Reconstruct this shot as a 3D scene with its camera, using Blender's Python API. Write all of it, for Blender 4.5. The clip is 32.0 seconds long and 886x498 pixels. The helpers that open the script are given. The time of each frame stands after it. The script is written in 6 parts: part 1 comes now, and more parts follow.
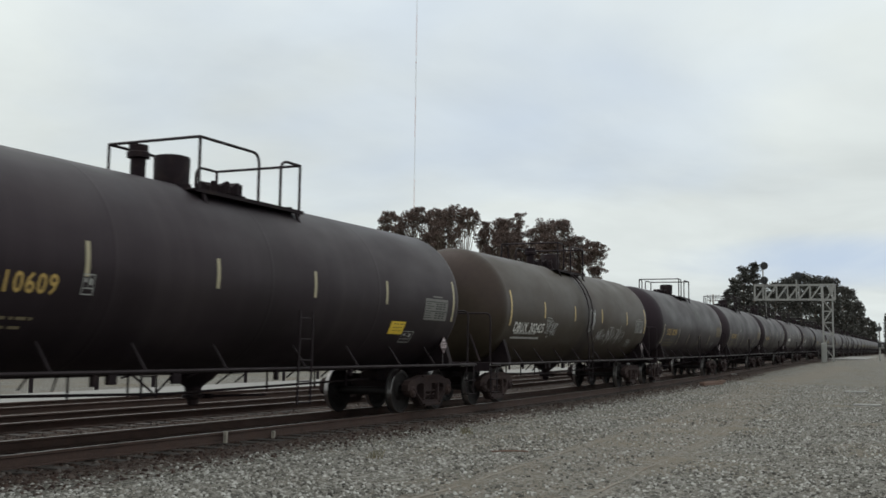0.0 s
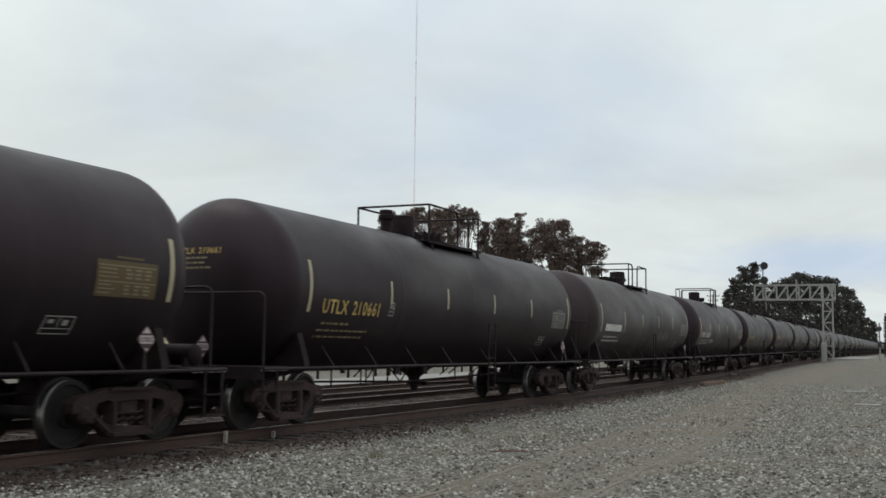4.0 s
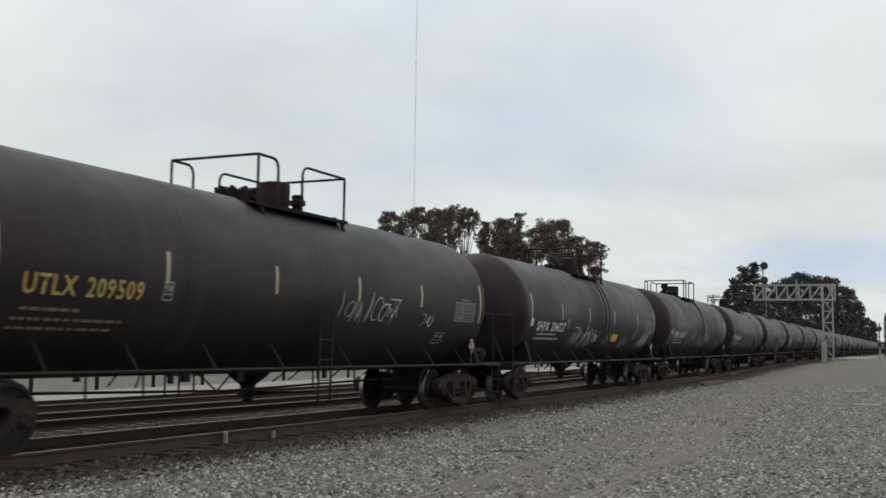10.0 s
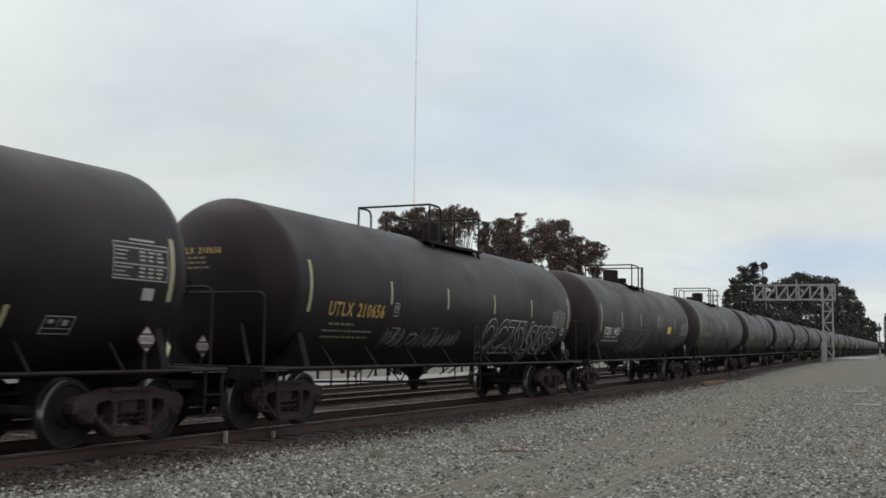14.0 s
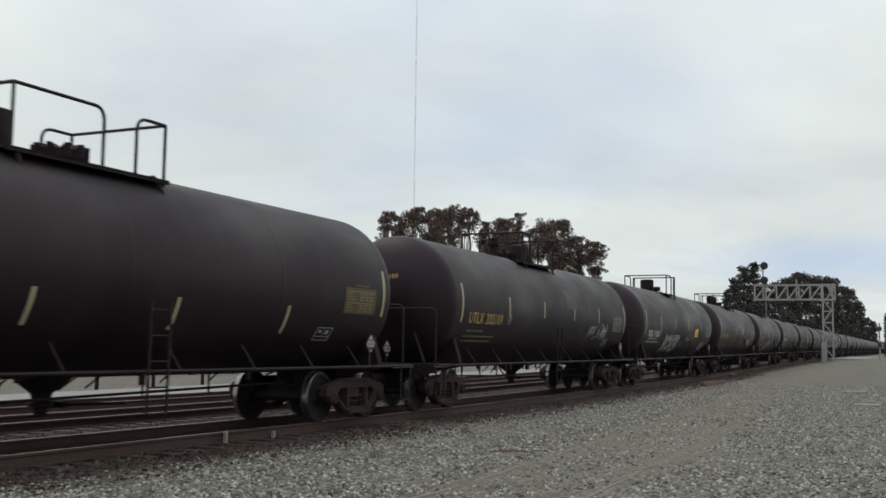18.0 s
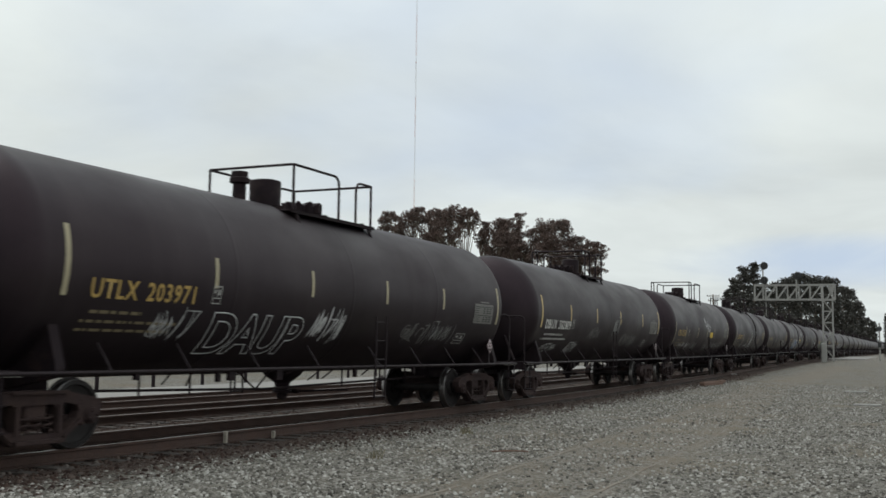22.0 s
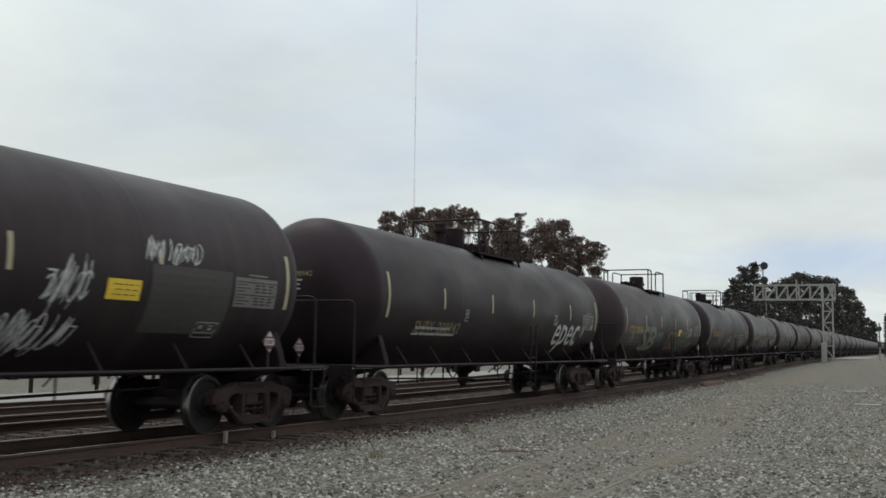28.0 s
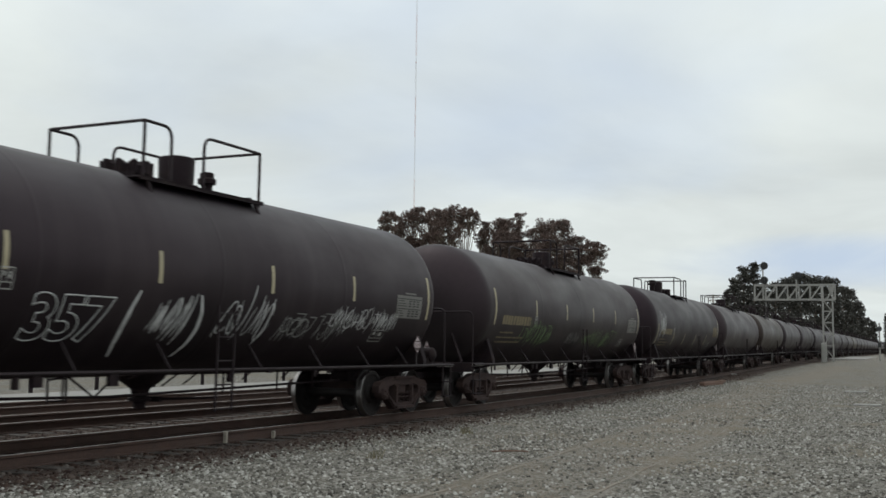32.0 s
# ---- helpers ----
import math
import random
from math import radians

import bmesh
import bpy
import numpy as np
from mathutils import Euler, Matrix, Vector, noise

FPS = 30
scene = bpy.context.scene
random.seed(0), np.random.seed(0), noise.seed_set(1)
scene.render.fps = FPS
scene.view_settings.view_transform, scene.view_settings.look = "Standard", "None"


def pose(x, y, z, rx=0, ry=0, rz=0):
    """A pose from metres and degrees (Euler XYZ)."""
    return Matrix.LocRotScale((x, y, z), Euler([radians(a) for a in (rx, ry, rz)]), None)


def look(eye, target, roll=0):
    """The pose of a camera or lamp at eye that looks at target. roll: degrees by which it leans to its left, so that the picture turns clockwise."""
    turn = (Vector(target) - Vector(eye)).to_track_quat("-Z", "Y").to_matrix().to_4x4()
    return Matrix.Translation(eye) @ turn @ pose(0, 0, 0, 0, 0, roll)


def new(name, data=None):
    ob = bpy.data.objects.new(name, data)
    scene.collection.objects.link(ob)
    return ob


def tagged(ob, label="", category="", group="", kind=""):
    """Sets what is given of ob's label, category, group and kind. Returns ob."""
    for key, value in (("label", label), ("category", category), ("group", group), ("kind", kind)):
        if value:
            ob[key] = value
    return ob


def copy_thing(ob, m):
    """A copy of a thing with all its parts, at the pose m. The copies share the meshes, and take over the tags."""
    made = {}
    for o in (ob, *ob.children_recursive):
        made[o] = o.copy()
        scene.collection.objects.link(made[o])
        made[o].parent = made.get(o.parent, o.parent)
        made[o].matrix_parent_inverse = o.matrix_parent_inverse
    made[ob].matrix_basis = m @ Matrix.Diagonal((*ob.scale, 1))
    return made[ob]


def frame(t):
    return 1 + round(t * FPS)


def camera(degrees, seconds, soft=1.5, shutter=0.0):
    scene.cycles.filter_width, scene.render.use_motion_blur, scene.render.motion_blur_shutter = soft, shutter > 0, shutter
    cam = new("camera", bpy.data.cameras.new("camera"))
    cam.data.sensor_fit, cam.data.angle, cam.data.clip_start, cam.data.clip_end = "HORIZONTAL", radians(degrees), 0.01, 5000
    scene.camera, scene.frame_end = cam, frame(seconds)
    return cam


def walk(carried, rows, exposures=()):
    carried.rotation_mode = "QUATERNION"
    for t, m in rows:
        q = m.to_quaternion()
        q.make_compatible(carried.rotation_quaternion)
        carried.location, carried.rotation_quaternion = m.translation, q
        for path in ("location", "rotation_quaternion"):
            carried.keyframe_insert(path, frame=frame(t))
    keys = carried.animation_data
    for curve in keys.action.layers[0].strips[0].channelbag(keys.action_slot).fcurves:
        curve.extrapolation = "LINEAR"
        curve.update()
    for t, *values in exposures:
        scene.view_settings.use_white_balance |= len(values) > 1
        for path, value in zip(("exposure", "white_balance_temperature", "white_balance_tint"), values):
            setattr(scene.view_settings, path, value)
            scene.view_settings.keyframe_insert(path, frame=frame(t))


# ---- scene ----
cam = camera(45.91, 32.0, soft=1.6, shutter=0.12)
EYE = (0.0, 0.0, 1.420)
CAM_POSE = pose(*EYE, 90 + 5.216, 0, 26.281) @ pose(0, 0, 0, 0, 0, 0.697)
walk(cam, [(0.0, CAM_POSE), (32.0, CAM_POSE)])

# ---------------------------------------------------------------- sky and light
def make_world():
    w = bpy.data.worlds.new("overcast_sky")
    scene.world = w
    w.use_nodes = True
    nt = w.node_tree
    N, L = nt.nodes, nt.links
    N.clear()
    out = N.new("ShaderNodeOutputWorld")
    bg = N.new("ShaderNodeBackground")
    bg.inputs["Strength"].default_value = 0.1
    sky = N.new("ShaderNodeTexSky")
    sky.sky_type = "NISHITA"
    sky.sun_disc = False
    sky.sun_elevation = radians(52)
    sky.sun_rotation = radians(-70)
    tc = N.new("ShaderNodeTexCoord")
    sep = N.new("ShaderNodeSeparateXYZ")
    L.new(tc.outputs["Generated"], sep.inputs[0])
    zz = N.new("ShaderNodeMath"); zz.operation = "MAXIMUM"; zz.inputs[1].default_value = 0.0
    L.new(sep.outputs["Z"], zz.inputs[0])
    za = N.new("ShaderNodeMath"); za.operation = "ADD"; za.inputs[1].default_value = 0.16
    L.new(zz.outputs[0], za.inputs[0])
    dx = N.new("ShaderNodeMath"); dx.operation = "DIVIDE"
    dy = N.new("ShaderNodeMath"); dy.operation = "DIVIDE"
    L.new(sep.outputs["X"], dx.inputs[0]); L.new(za.outputs[0], dx.inputs[1])
    L.new(sep.outputs["Y"], dy.inputs[0]); L.new(za.outputs[0], dy.inputs[1])
    com = N.new("ShaderNodeCombineXYZ")
    L.new(dx.outputs[0], com.inputs["X"]); L.new(dy.outputs[0], com.inputs["Y"])
    n1 = N.new("ShaderNodeTexNoise")
    n1.inputs["Scale"].default_value = 0.75; n1.inputs["Detail"].default_value = 6.0; n1.inputs["Roughness"].default_value = 0.55
    n1.inputs["Distortion"].default_value = 0.4
    L.new(com.outputs[0], n1.inputs["Vector"])
    # thickness of the cloud deck: light and dark grey
    r1 = N.new("ShaderNodeValToRGB")
    r1.color_ramp.elements[0].position = 0.34; r1.color_ramp.elements[0].color = (6.15, 6.62, 6.58, 1)
    r1.color_ramp.elements[1].position = 0.66; r1.color_ramp.elements[1].color = (7.9, 8.5, 8.38, 1)
    L.new(n1.outputs["Fac"], r1.inputs[0])
    # thin spots where blue shows through
    n2 = N.new("ShaderNodeTexNoise")
    n2.inputs["Scale"].default_value = 0.42; n2.inputs["Detail"].default_value = 4.0
    mp = N.new("ShaderNodeMapping"); mp.inputs["Location"].default_value = (3.7, 1.3, 0.0)
    L.new(com.outputs[0], mp.inputs["Vector"]); L.new(mp.outputs[0], n2.inputs["Vector"])
    r2 = N.new("ShaderNodeValToRGB")
    r2.color_ramp.elements[0].position = 0.30; r2.color_ramp.elements[0].color = (0.55, 0.55, 0.55, 1)
    r2.color_ramp.elements[1].position = 0.46; r2.color_ramp.elements[1].color = (1, 1, 1, 1)
    L.new(n2.outputs["Fac"], r2.inputs[0])
    # a cloud deck is brightest overhead
    up = N.new("ShaderNodeMapRange")
    up.inputs["From Min"].default_value, up.inputs["From Max"].default_value = 0.18, 1.0
    up.inputs["To Min"].default_value, up.inputs["To Max"].default_value = 1.0, 1.75
    L.new(zz.outputs[0], up.inputs["Value"])
    deck = N.new("ShaderNodeVectorMath"); deck.operation = "SCALE"
    L.new(r1.outputs[0], deck.inputs[0]); L.new(up.outputs[0], deck.inputs["Scale"])
    # a long low gap in the deck, with a ragged edge
    def term(socket, mid, width):
        a = N.new("ShaderNodeMath"); a.operation = "SUBTRACT"; a.inputs[1].default_value = mid
        L.new(socket, a.inputs[0])
        d = N.new("ShaderNodeMath"); d.operation = "DIVIDE"; d.inputs[1].default_value = width
        L.new(a.outputs[0], d.inputs[0])
        q = N.new("ShaderNodeMath"); q.operation = "MULTIPLY"
        L.new(d.outputs[0], q.inputs[0]); L.new(d.outputs[0], q.inputs[1])
        return q.outputs[0]
    g = N.new("ShaderNodeMath"); g.operation = "ADD"
    L.new(term(sep.outputs["X"], -0.06, 0.20), g.inputs[0]); L.new(term(sep.outputs["Z"], 0.078, 0.026), g.inputs[1])
    gn = N.new("ShaderNodeMath"); gn.operation = "MULTIPLY_ADD"; gn.inputs[1].default_value = 2.4
    L.new(n1.outputs["Fac"], gn.inputs[0]); L.new(g.outputs[0], gn.inputs[2])
    gap = N.new("ShaderNodeMapRange"); gap.interpolation_type = "SMOOTHSTEP"
    gap.inputs["From Min"].default_value, gap.inputs["From Max"].default_value = 0.9, 2.5
    gap.inputs["To Min"].default_value = 0.25
    L.new(gn.outputs[0], gap.inputs["Value"])
    both = N.new("ShaderNodeMath"); both.operation = "MULTIPLY"
    L.new(gap.outputs[0], both.inputs[0]); L.new(r2.outputs[0], both.inputs[1])
    mix = N.new("ShaderNodeMix"); mix.data_type = "RGBA"
    L.new(both.outputs[0], mix.inputs["Factor"])
    blue = N.new("ShaderNodeMix"); blue.data_type = "RGBA"
    blue.inputs["Factor"].default_value = 0.75
    blue.inputs["B"].default_value = (5.0, 6.3, 8.8, 1)
    L.new(sky.outputs[0], blue.inputs["A"])
    L.new(blue.outputs["Result"], mix.inputs["A"]); L.new(deck.outputs[0], mix.inputs["B"])
    L.new(mix.outputs["Result"], bg.inputs["Color"])
    L.new(bg.outputs[0], out.inputs[0])


make_world()
sun_data = bpy.data.lights.new("sun", "SUN")
sun_data.energy, sun_data.angle, sun_data.color = 0.6, radians(25), (1.0, 0.97, 0.92)
sun = new("sun", sun_data)
sun.matrix_world = look((-40, 30, 90), (0, 30, 0))
scene.view_settings.exposure = 0.0

# ---------------------------------------------------------------- the line of the track
TRACK_X = -11.184
HEADING = ((0.7, 0.018), (12.7, 0.01981), (24.7, 0.0246), (36.7, 0.03777), (50.7, 0.04376), (70.7, 0.05626), (100.7, 0.05318), (150.7, 0.03709), (220.7, 0.03744), (400.7, 0.03739), (700.7, 0.03709))
LEVEL = ((0.7, 0.018), (12.7, -0.016), (24.7, -0.065), (36.7, -0.06), (50.7, -0.04), (70.7, 0.011), (100.7, 0.091), (150.7, 0.142), (220.7, 0.164), (400.7, 0.097), (700.7, 0.083))
TABLE_FROM, TABLE_TO, TABLE_STEP = -60.0, 760.0, 0.5


def track_table():
    """The line's middle every half metre: heading, level and plan, eased over ten metres."""
    s = np.arange(TABLE_FROM, TABLE_TO, TABLE_STEP)
    ease = np.ones(21) / 21
    th, z = (np.convolve(np.pad(np.interp(s, *zip(*knots)), 10, "edge"), ease, "valid") for knots in (HEADING, LEVEL))
    x = np.concatenate([[0], np.cumsum(-np.sin(th[:-1]) * TABLE_STEP)])
    y = np.concatenate([[0], np.cumsum(np.cos(th[:-1]) * TABLE_STEP)])
    zero = round(-TABLE_FROM / TABLE_STEP)
    return (x - x[zero] + TRACK_X).tolist(), (y - y[zero]).tolist(), th.tolist(), z.tolist()


LINE_X, LINE_Y, LINE_TH, LINE_Z = track_table()


def track(s, lat=0.0):
    """Place and heading on the track, s metres along it; lat metres towards the lot."""
    k = min(max((s - TABLE_FROM) / TABLE_STEP, 0.0), len(LINE_X) - 1.001)
    i = int(k)
    u, e = k - i, s - TABLE_FROM - k * TABLE_STEP
    th = LINE_TH[i] + u * (LINE_TH[i + 1] - LINE_TH[i])
    return (LINE_X[i] + u * (LINE_X[i + 1] - LINE_X[i]) + lat * math.cos(th) - e * math.sin(th),
            LINE_Y[i] + u * (LINE_Y[i + 1] - LINE_Y[i]) + lat * math.sin(th) + e * math.cos(th), th)


def rise(s):
    """The line dips a little past the lot and climbs again far off."""
    k = min(max((s - TABLE_FROM) / TABLE_STEP, 0.0), len(LINE_Z) - 1.001)
    i = int(k)
    return LINE_Z[i] + (k - i) * (LINE_Z[i + 1] - LINE_Z[i])


# ---------------------------------------------------------------- materials
def material(name, base=(0.5, 0.5, 0.5), rough=0.6, metal=0.0, var=0.25, scale=3.0, fine=40.0, bump=0.15, bump_scale=60.0,
             tint=None, stain=None, stain_scale=1.2, stain_amount=0.4, stretch=(1, 1, 1), per_object=0.0, spec=0.5, sheen=None, streak=None, spill=None):
    m = bpy.data.materials.new(name)
    m.use_nodes = True
    nt = m.node_tree
    N, L = nt.nodes, nt.links
    b = N["Principled BSDF"]
    b.inputs["Roughness"].default_value, b.inputs["Metallic"].default_value = rough, metal
    b.inputs["Specular IOR Level"].default_value = spec
    if sheen:
        b.inputs["Specular Tint"].default_value = (*sheen, 1)
    tc = N.new("ShaderNodeTexCoord")
    info = N.new("ShaderNodeObjectInfo")
    shift = N.new("ShaderNodeVectorMath"); shift.operation = "MULTIPLY_ADD"
    comb = N.new("ShaderNodeCombineXYZ")
    for k in range(3):
        L.new(info.outputs["Random"], comb.inputs[k])
    mp = N.new("ShaderNodeMapping"); mp.inputs["Scale"].default_value = stretch
    L.new(tc.outputs["Object"], mp.inputs["Vector"])
    shift.inputs[1].default_value = (37, 53, 71)
    L.new(comb.outputs[0], shift.inputs[0]); L.new(mp.outputs[0], shift.inputs[2])
    big = N.new("ShaderNodeTexNoise"); big.inputs["Scale"].default_value = scale; big.inputs["Detail"].default_value = 5
    sm = N.new("ShaderNodeTexNoise"); sm.inputs["Scale"].default_value = fine; sm.inputs["Detail"].default_value = 3
    L.new(shift.outputs[0], big.inputs["Vector"]); L.new(shift.outputs[0], sm.inputs["Vector"])
    add = N.new("ShaderNodeMath"); add.operation = "ADD"
    L.new(big.outputs["Fac"], add.inputs[0]); L.new(sm.outputs["Fac"], add.inputs[1])
    half = N.new("ShaderNodeMapRange")
    half.inputs["From Min"].default_value, half.inputs["From Max"].default_value = 0.6, 1.4
    L.new(add.outputs[0], half.inputs["Value"])
    mix = N.new("ShaderNodeMix"); mix.data_type = "RGBA"
    dark = tuple(c * (1 - var) for c in base)
    lite = tint or tuple(min(1, c * (1 + var)) for c in base)
    mix.inputs["A"].default_value, mix.inputs["B"].default_value = (*dark, 1), (*lite, 1)
    L.new(half.outputs[0], mix.inputs["Factor"])
    col = mix.outputs["Result"]
    if stain:
        st = N.new("ShaderNodeTexNoise"); st.inputs["Scale"].default_value = stain_scale; st.inputs["Detail"].default_value = 7
        st.inputs["Distortion"].default_value = 0.6
        L.new(shift.outputs[0], st.inputs["Vector"])
        rr = N.new("ShaderNodeMapRange")
        rr.inputs["From Min"].default_value, rr.inputs["From Max"].default_value = 0.48, 0.72
        rr.inputs["To Max"].default_value = stain_amount
        L.new(st.outputs["Fac"], rr.inputs["Value"])
        m2 = N.new("ShaderNodeMix"); m2.data_type = "RGBA"
        m2.inputs["B"].default_value = (*stain, 1)
        L.new(rr.outputs[0], m2.inputs["Factor"]); L.new(col, m2.inputs["A"])
        col = m2.outputs["Result"]
    if streak:
        sp = N.new("ShaderNodeMapping"); sp.inputs["Scale"].default_value = (0.35, 5.5, 0.3)
        L.new(shift.outputs[0], sp.inputs["Vector"])
        sn = N.new("ShaderNodeTexNoise"); sn.inputs["Scale"].default_value = 1.0; sn.inputs["Detail"].default_value = 6
        L.new(sp.outputs[0], sn.inputs["Vector"])
        sr = N.new("ShaderNodeMapRange")
        sr.inputs["From Min"].default_value, sr.inputs["From Max"].default_value = 0.5, 0.75
        sr.inputs["To Max"].default_value = 0.35
        L.new(sn.outputs["Fac"], sr.inputs["Value"])
        m3 = N.new("ShaderNodeMix"); m3.data_type = "RGBA"
        m3.inputs["B"].default_value = (*streak, 1)
        L.new(sr.outputs[0], m3.inputs["Factor"]); L.new(col, m3.inputs["A"])
        col = m3.outputs["Result"]
    if spill:
        # old overflow that has run down from the hatch, about the middle of the tank
        along_y = N.new("ShaderNodeSeparateXYZ"); L.new(tc.outputs["Object"], along_y.inputs[0])
        wob = N.new("ShaderNodeMath"); wob.operation = "MULTIPLY_ADD"; wob.inputs[1].default_value = 1.6
        L.new(big.outputs["Fac"], wob.inputs[0]); L.new(along_y.outputs["Y"], wob.inputs[2])
        off = N.new("ShaderNodeMath"); off.operation = "SUBTRACT"; off.inputs[1].default_value = 0.75
        L.new(wob.outputs[0], off.inputs[0])
        mag = N.new("ShaderNodeMath"); mag.operation = "ABSOLUTE"; L.new(off.outputs[0], mag.inputs[0])
        run = N.new("ShaderNodeMapRange"); run.interpolation_type = "SMOOTHSTEP"
        run.inputs["From Min"].default_value, run.inputs["From Max"].default_value = 0.25, 0.8
        run.inputs["To Min"].default_value, run.inputs["To Max"].default_value = 0.6, 0.0
        L.new(mag.outputs[0], run.inputs["Value"])
        m4 = N.new("ShaderNodeMix"); m4.data_type = "RGBA"
        m4.inputs["B"].default_value = (*spill, 1)
        L.new(run.outputs[0], m4.inputs["Factor"]); L.new(col, m4.inputs["A"])
        col = m4.outputs["Result"]
    if per_object:
        hs = N.new("ShaderNodeHueSaturation")
        vr = N.new("ShaderNodeMapRange")
        vr.inputs["To Min"].default_value, vr.inputs["To Max"].default_value = 1 - per_object, 1 + per_object
        L.new(info.outputs["Random"], vr.inputs["Value"])
        L.new(vr.outputs[0], hs.inputs["Value"]); L.new(col, hs.inputs["Color"])
        col = hs.outputs[0]
    L.new(col, b.inputs["Base Color"])
    rv = N.new("ShaderNodeMapRange")
    rv.inputs["From Min"].default_value, rv.inputs["From Max"].default_value = 0.3, 0.7
    rv.inputs["To Min"].default_value, rv.inputs["To Max"].default_value = max(0.03, rough - 0.1), min(1, rough + 0.1)
    L.new(big.outputs["Fac"], rv.inputs["Value"]); L.new(rv.outputs[0], b.inputs["Roughness"])
    if bump:
        bn = N.new("ShaderNodeTexNoise"); bn.inputs["Scale"].default_value = bump_scale; bn.inputs["Detail"].default_value = 4
        L.new(tc.outputs["Object"], bn.inputs["Vector"])
        bp = N.new("ShaderNodeBump"); bp.inputs["Strength"].default_value = bump; bp.inputs["Distance"].default_value = 0.02
        L.new(bn.outputs["Fac"], bp.inputs["Height"]); L.new(bp.outputs[0], b.inputs["Normal"])
    return m


from mathutils import geometry

M = {}
WARM = (1.0, 0.735, 0.86)
for key, base, dirt, run in (("tank", (0.0084, 0.0065, 0.0078), (0.030, 0.0245, 0.0245), (0.027, 0.0225, 0.0235)),
                             ("tank_brown", (0.030, 0.024, 0.015), (0.055, 0.043, 0.028), (0.045, 0.036, 0.024)),
                             ("tank_dusty", (0.017, 0.0142, 0.0150), (0.050, 0.042, 0.040), (0.056, 0.048, 0.046))):
    M[key] = material("tank_black_paint" if key == "tank" else "tank_dusty_paint", base, 0.5, var=0.22, scale=0.9, fine=9, bump=0.04, bump_scale=2.2, stain=dirt,
                      stain_scale=0.55, stain_amount=0.4, stretch=(1, 0.5, 1), per_object=0.3, spec=0.31, sheen=WARM, streak=run, spill=(0.0045, 0.0038, 0.0042))
M["frame"] = material("underframe_black_steel", (0.0085, 0.0065, 0.0072), 0.75, var=0.35, scale=3, fine=30, bump=0.2, bump_scale=40,
                      stain=(0.03, 0.021, 0.017), stain_scale=4, stain_amount=0.5, spec=0.25, sheen=WARM)
M["pipe"] = material("handrail_black_steel", (0.011, 0.0095, 0.0095), 0.6, var=0.3, scale=4, fine=40, bump=0.1, spec=0.3, sheen=WARM)
M["truck"] = material("truck_brown_dust_cast_steel", (0.036, 0.0255, 0.0235), 0.85, var=0.35, scale=3, fine=25, bump=0.35, bump_scale=30,
                      stain=(0.060, 0.040, 0.032), stain_scale=3, stain_amount=0.5, per_object=0.2, spec=0.25, sheen=WARM)
M["wheel"] = material("wheel_dusty_steel", (0.011, 0.0078, 0.0078), 0.75, metal=0.2, var=0.3, scale=4, fine=30, bump=0.15)
M["tread"] = material("wheel_polished_tread", (0.30, 0.285, 0.28), 0.38, metal=1.0, var=0.15, scale=6, fine=60, bump=0.05)
M["rail"] = material("rail_rusty_steel", (0.056, 0.030, 0.023), 0.85, var=0.35, scale=2, fine=30, bump=0.3, bump_scale=50,
                     stain=(0.03, 0.02, 0.017), stain_scale=2, stain_amount=0.6)
M["railtop"] = material("rail_polished_head", (0.27, 0.235, 0.215), 0.45, metal=0.8, var=0.2, scale=1, fine=20, bump=0.05)
M["tie"] = material("tie_weathered_timber", (0.05, 0.04, 0.035), 0.9, var=0.4, scale=3, fine=30, bump=0.5, bump_scale=25, stretch=(1, 8, 8), per_object=0.3)
M["galv"] = material("galvanised_steel", (0.29, 0.285, 0.27), 0.55, metal=0.35, var=0.15, scale=3, fine=40, bump=0.05)
M["signal"] = material("signal_black_paint", (0.02, 0.02, 0.022), 0.6, var=0.2)
M["yellow"] = material("yellow_reflective_film", (0.56, 0.41, 0.17), 0.5, var=0.15, scale=5, fine=60, bump=0)
M["pale"] = material("pale_reflective_film", (0.36, 0.315, 0.205), 0.5, var=0.18, scale=5, fine=60, bump=0)
M["letter_y"] = material("yellow_stencil_paint", (0.43, 0.285, 0.085), 0.6, var=0.2, scale=4, fine=60, bump=0)
M["letter_w"] = material("white_stencil_paint", (0.62, 0.61, 0.58), 0.6, var=0.15, scale=4, fine=60, bump=0)
M["letter_g"] = material("worn_white_stencil_paint", (0.34, 0.335, 0.32), 0.65, var=0.3, scale=4, fine=60, bump=0)
M["letter_d"] = material("faded_stencil_paint", (0.18, 0.145, 0.085), 0.7, var=0.3, scale=4, fine=60, bump=0)
M["sign_y"] = material("yellow_plate", (0.70, 0.48, 0.04), 0.5, var=0.1, scale=4, fine=60, bump=0)
M["placard_w"] = material("placard_white", (0.44, 0.36, 0.37), 0.5, var=0.1, bump=0)
M["placard_r"] = material("placard_red", (0.032, 0.008, 0.011), 0.5, var=0.1, bump=0)
M["panel_bg"] = material("faded_panel_paint", (0.15, 0.145, 0.135), 0.65, var=0.3, scale=3, fine=30, bump=0)
M["panel_brown"] = material("ochre_panel_paint", (0.085, 0.058, 0.022), 0.65, var=0.3, scale=3, fine=30, bump=0)
M["panel_black"] = material("black_panel_paint", (0.02, 0.017, 0.017), 0.65, var=0.3, scale=3, fine=30, bump=0)
M["panel_ink"] = material("dark_panel_print", (0.03, 0.028, 0.028), 0.7, var=0.3, scale=5, fine=40, bump=0)
M["patch"] = material("grey_repaint", (0.040, 0.037, 0.035), 0.6, var=0.3, scale=2, fine=20, bump=0)
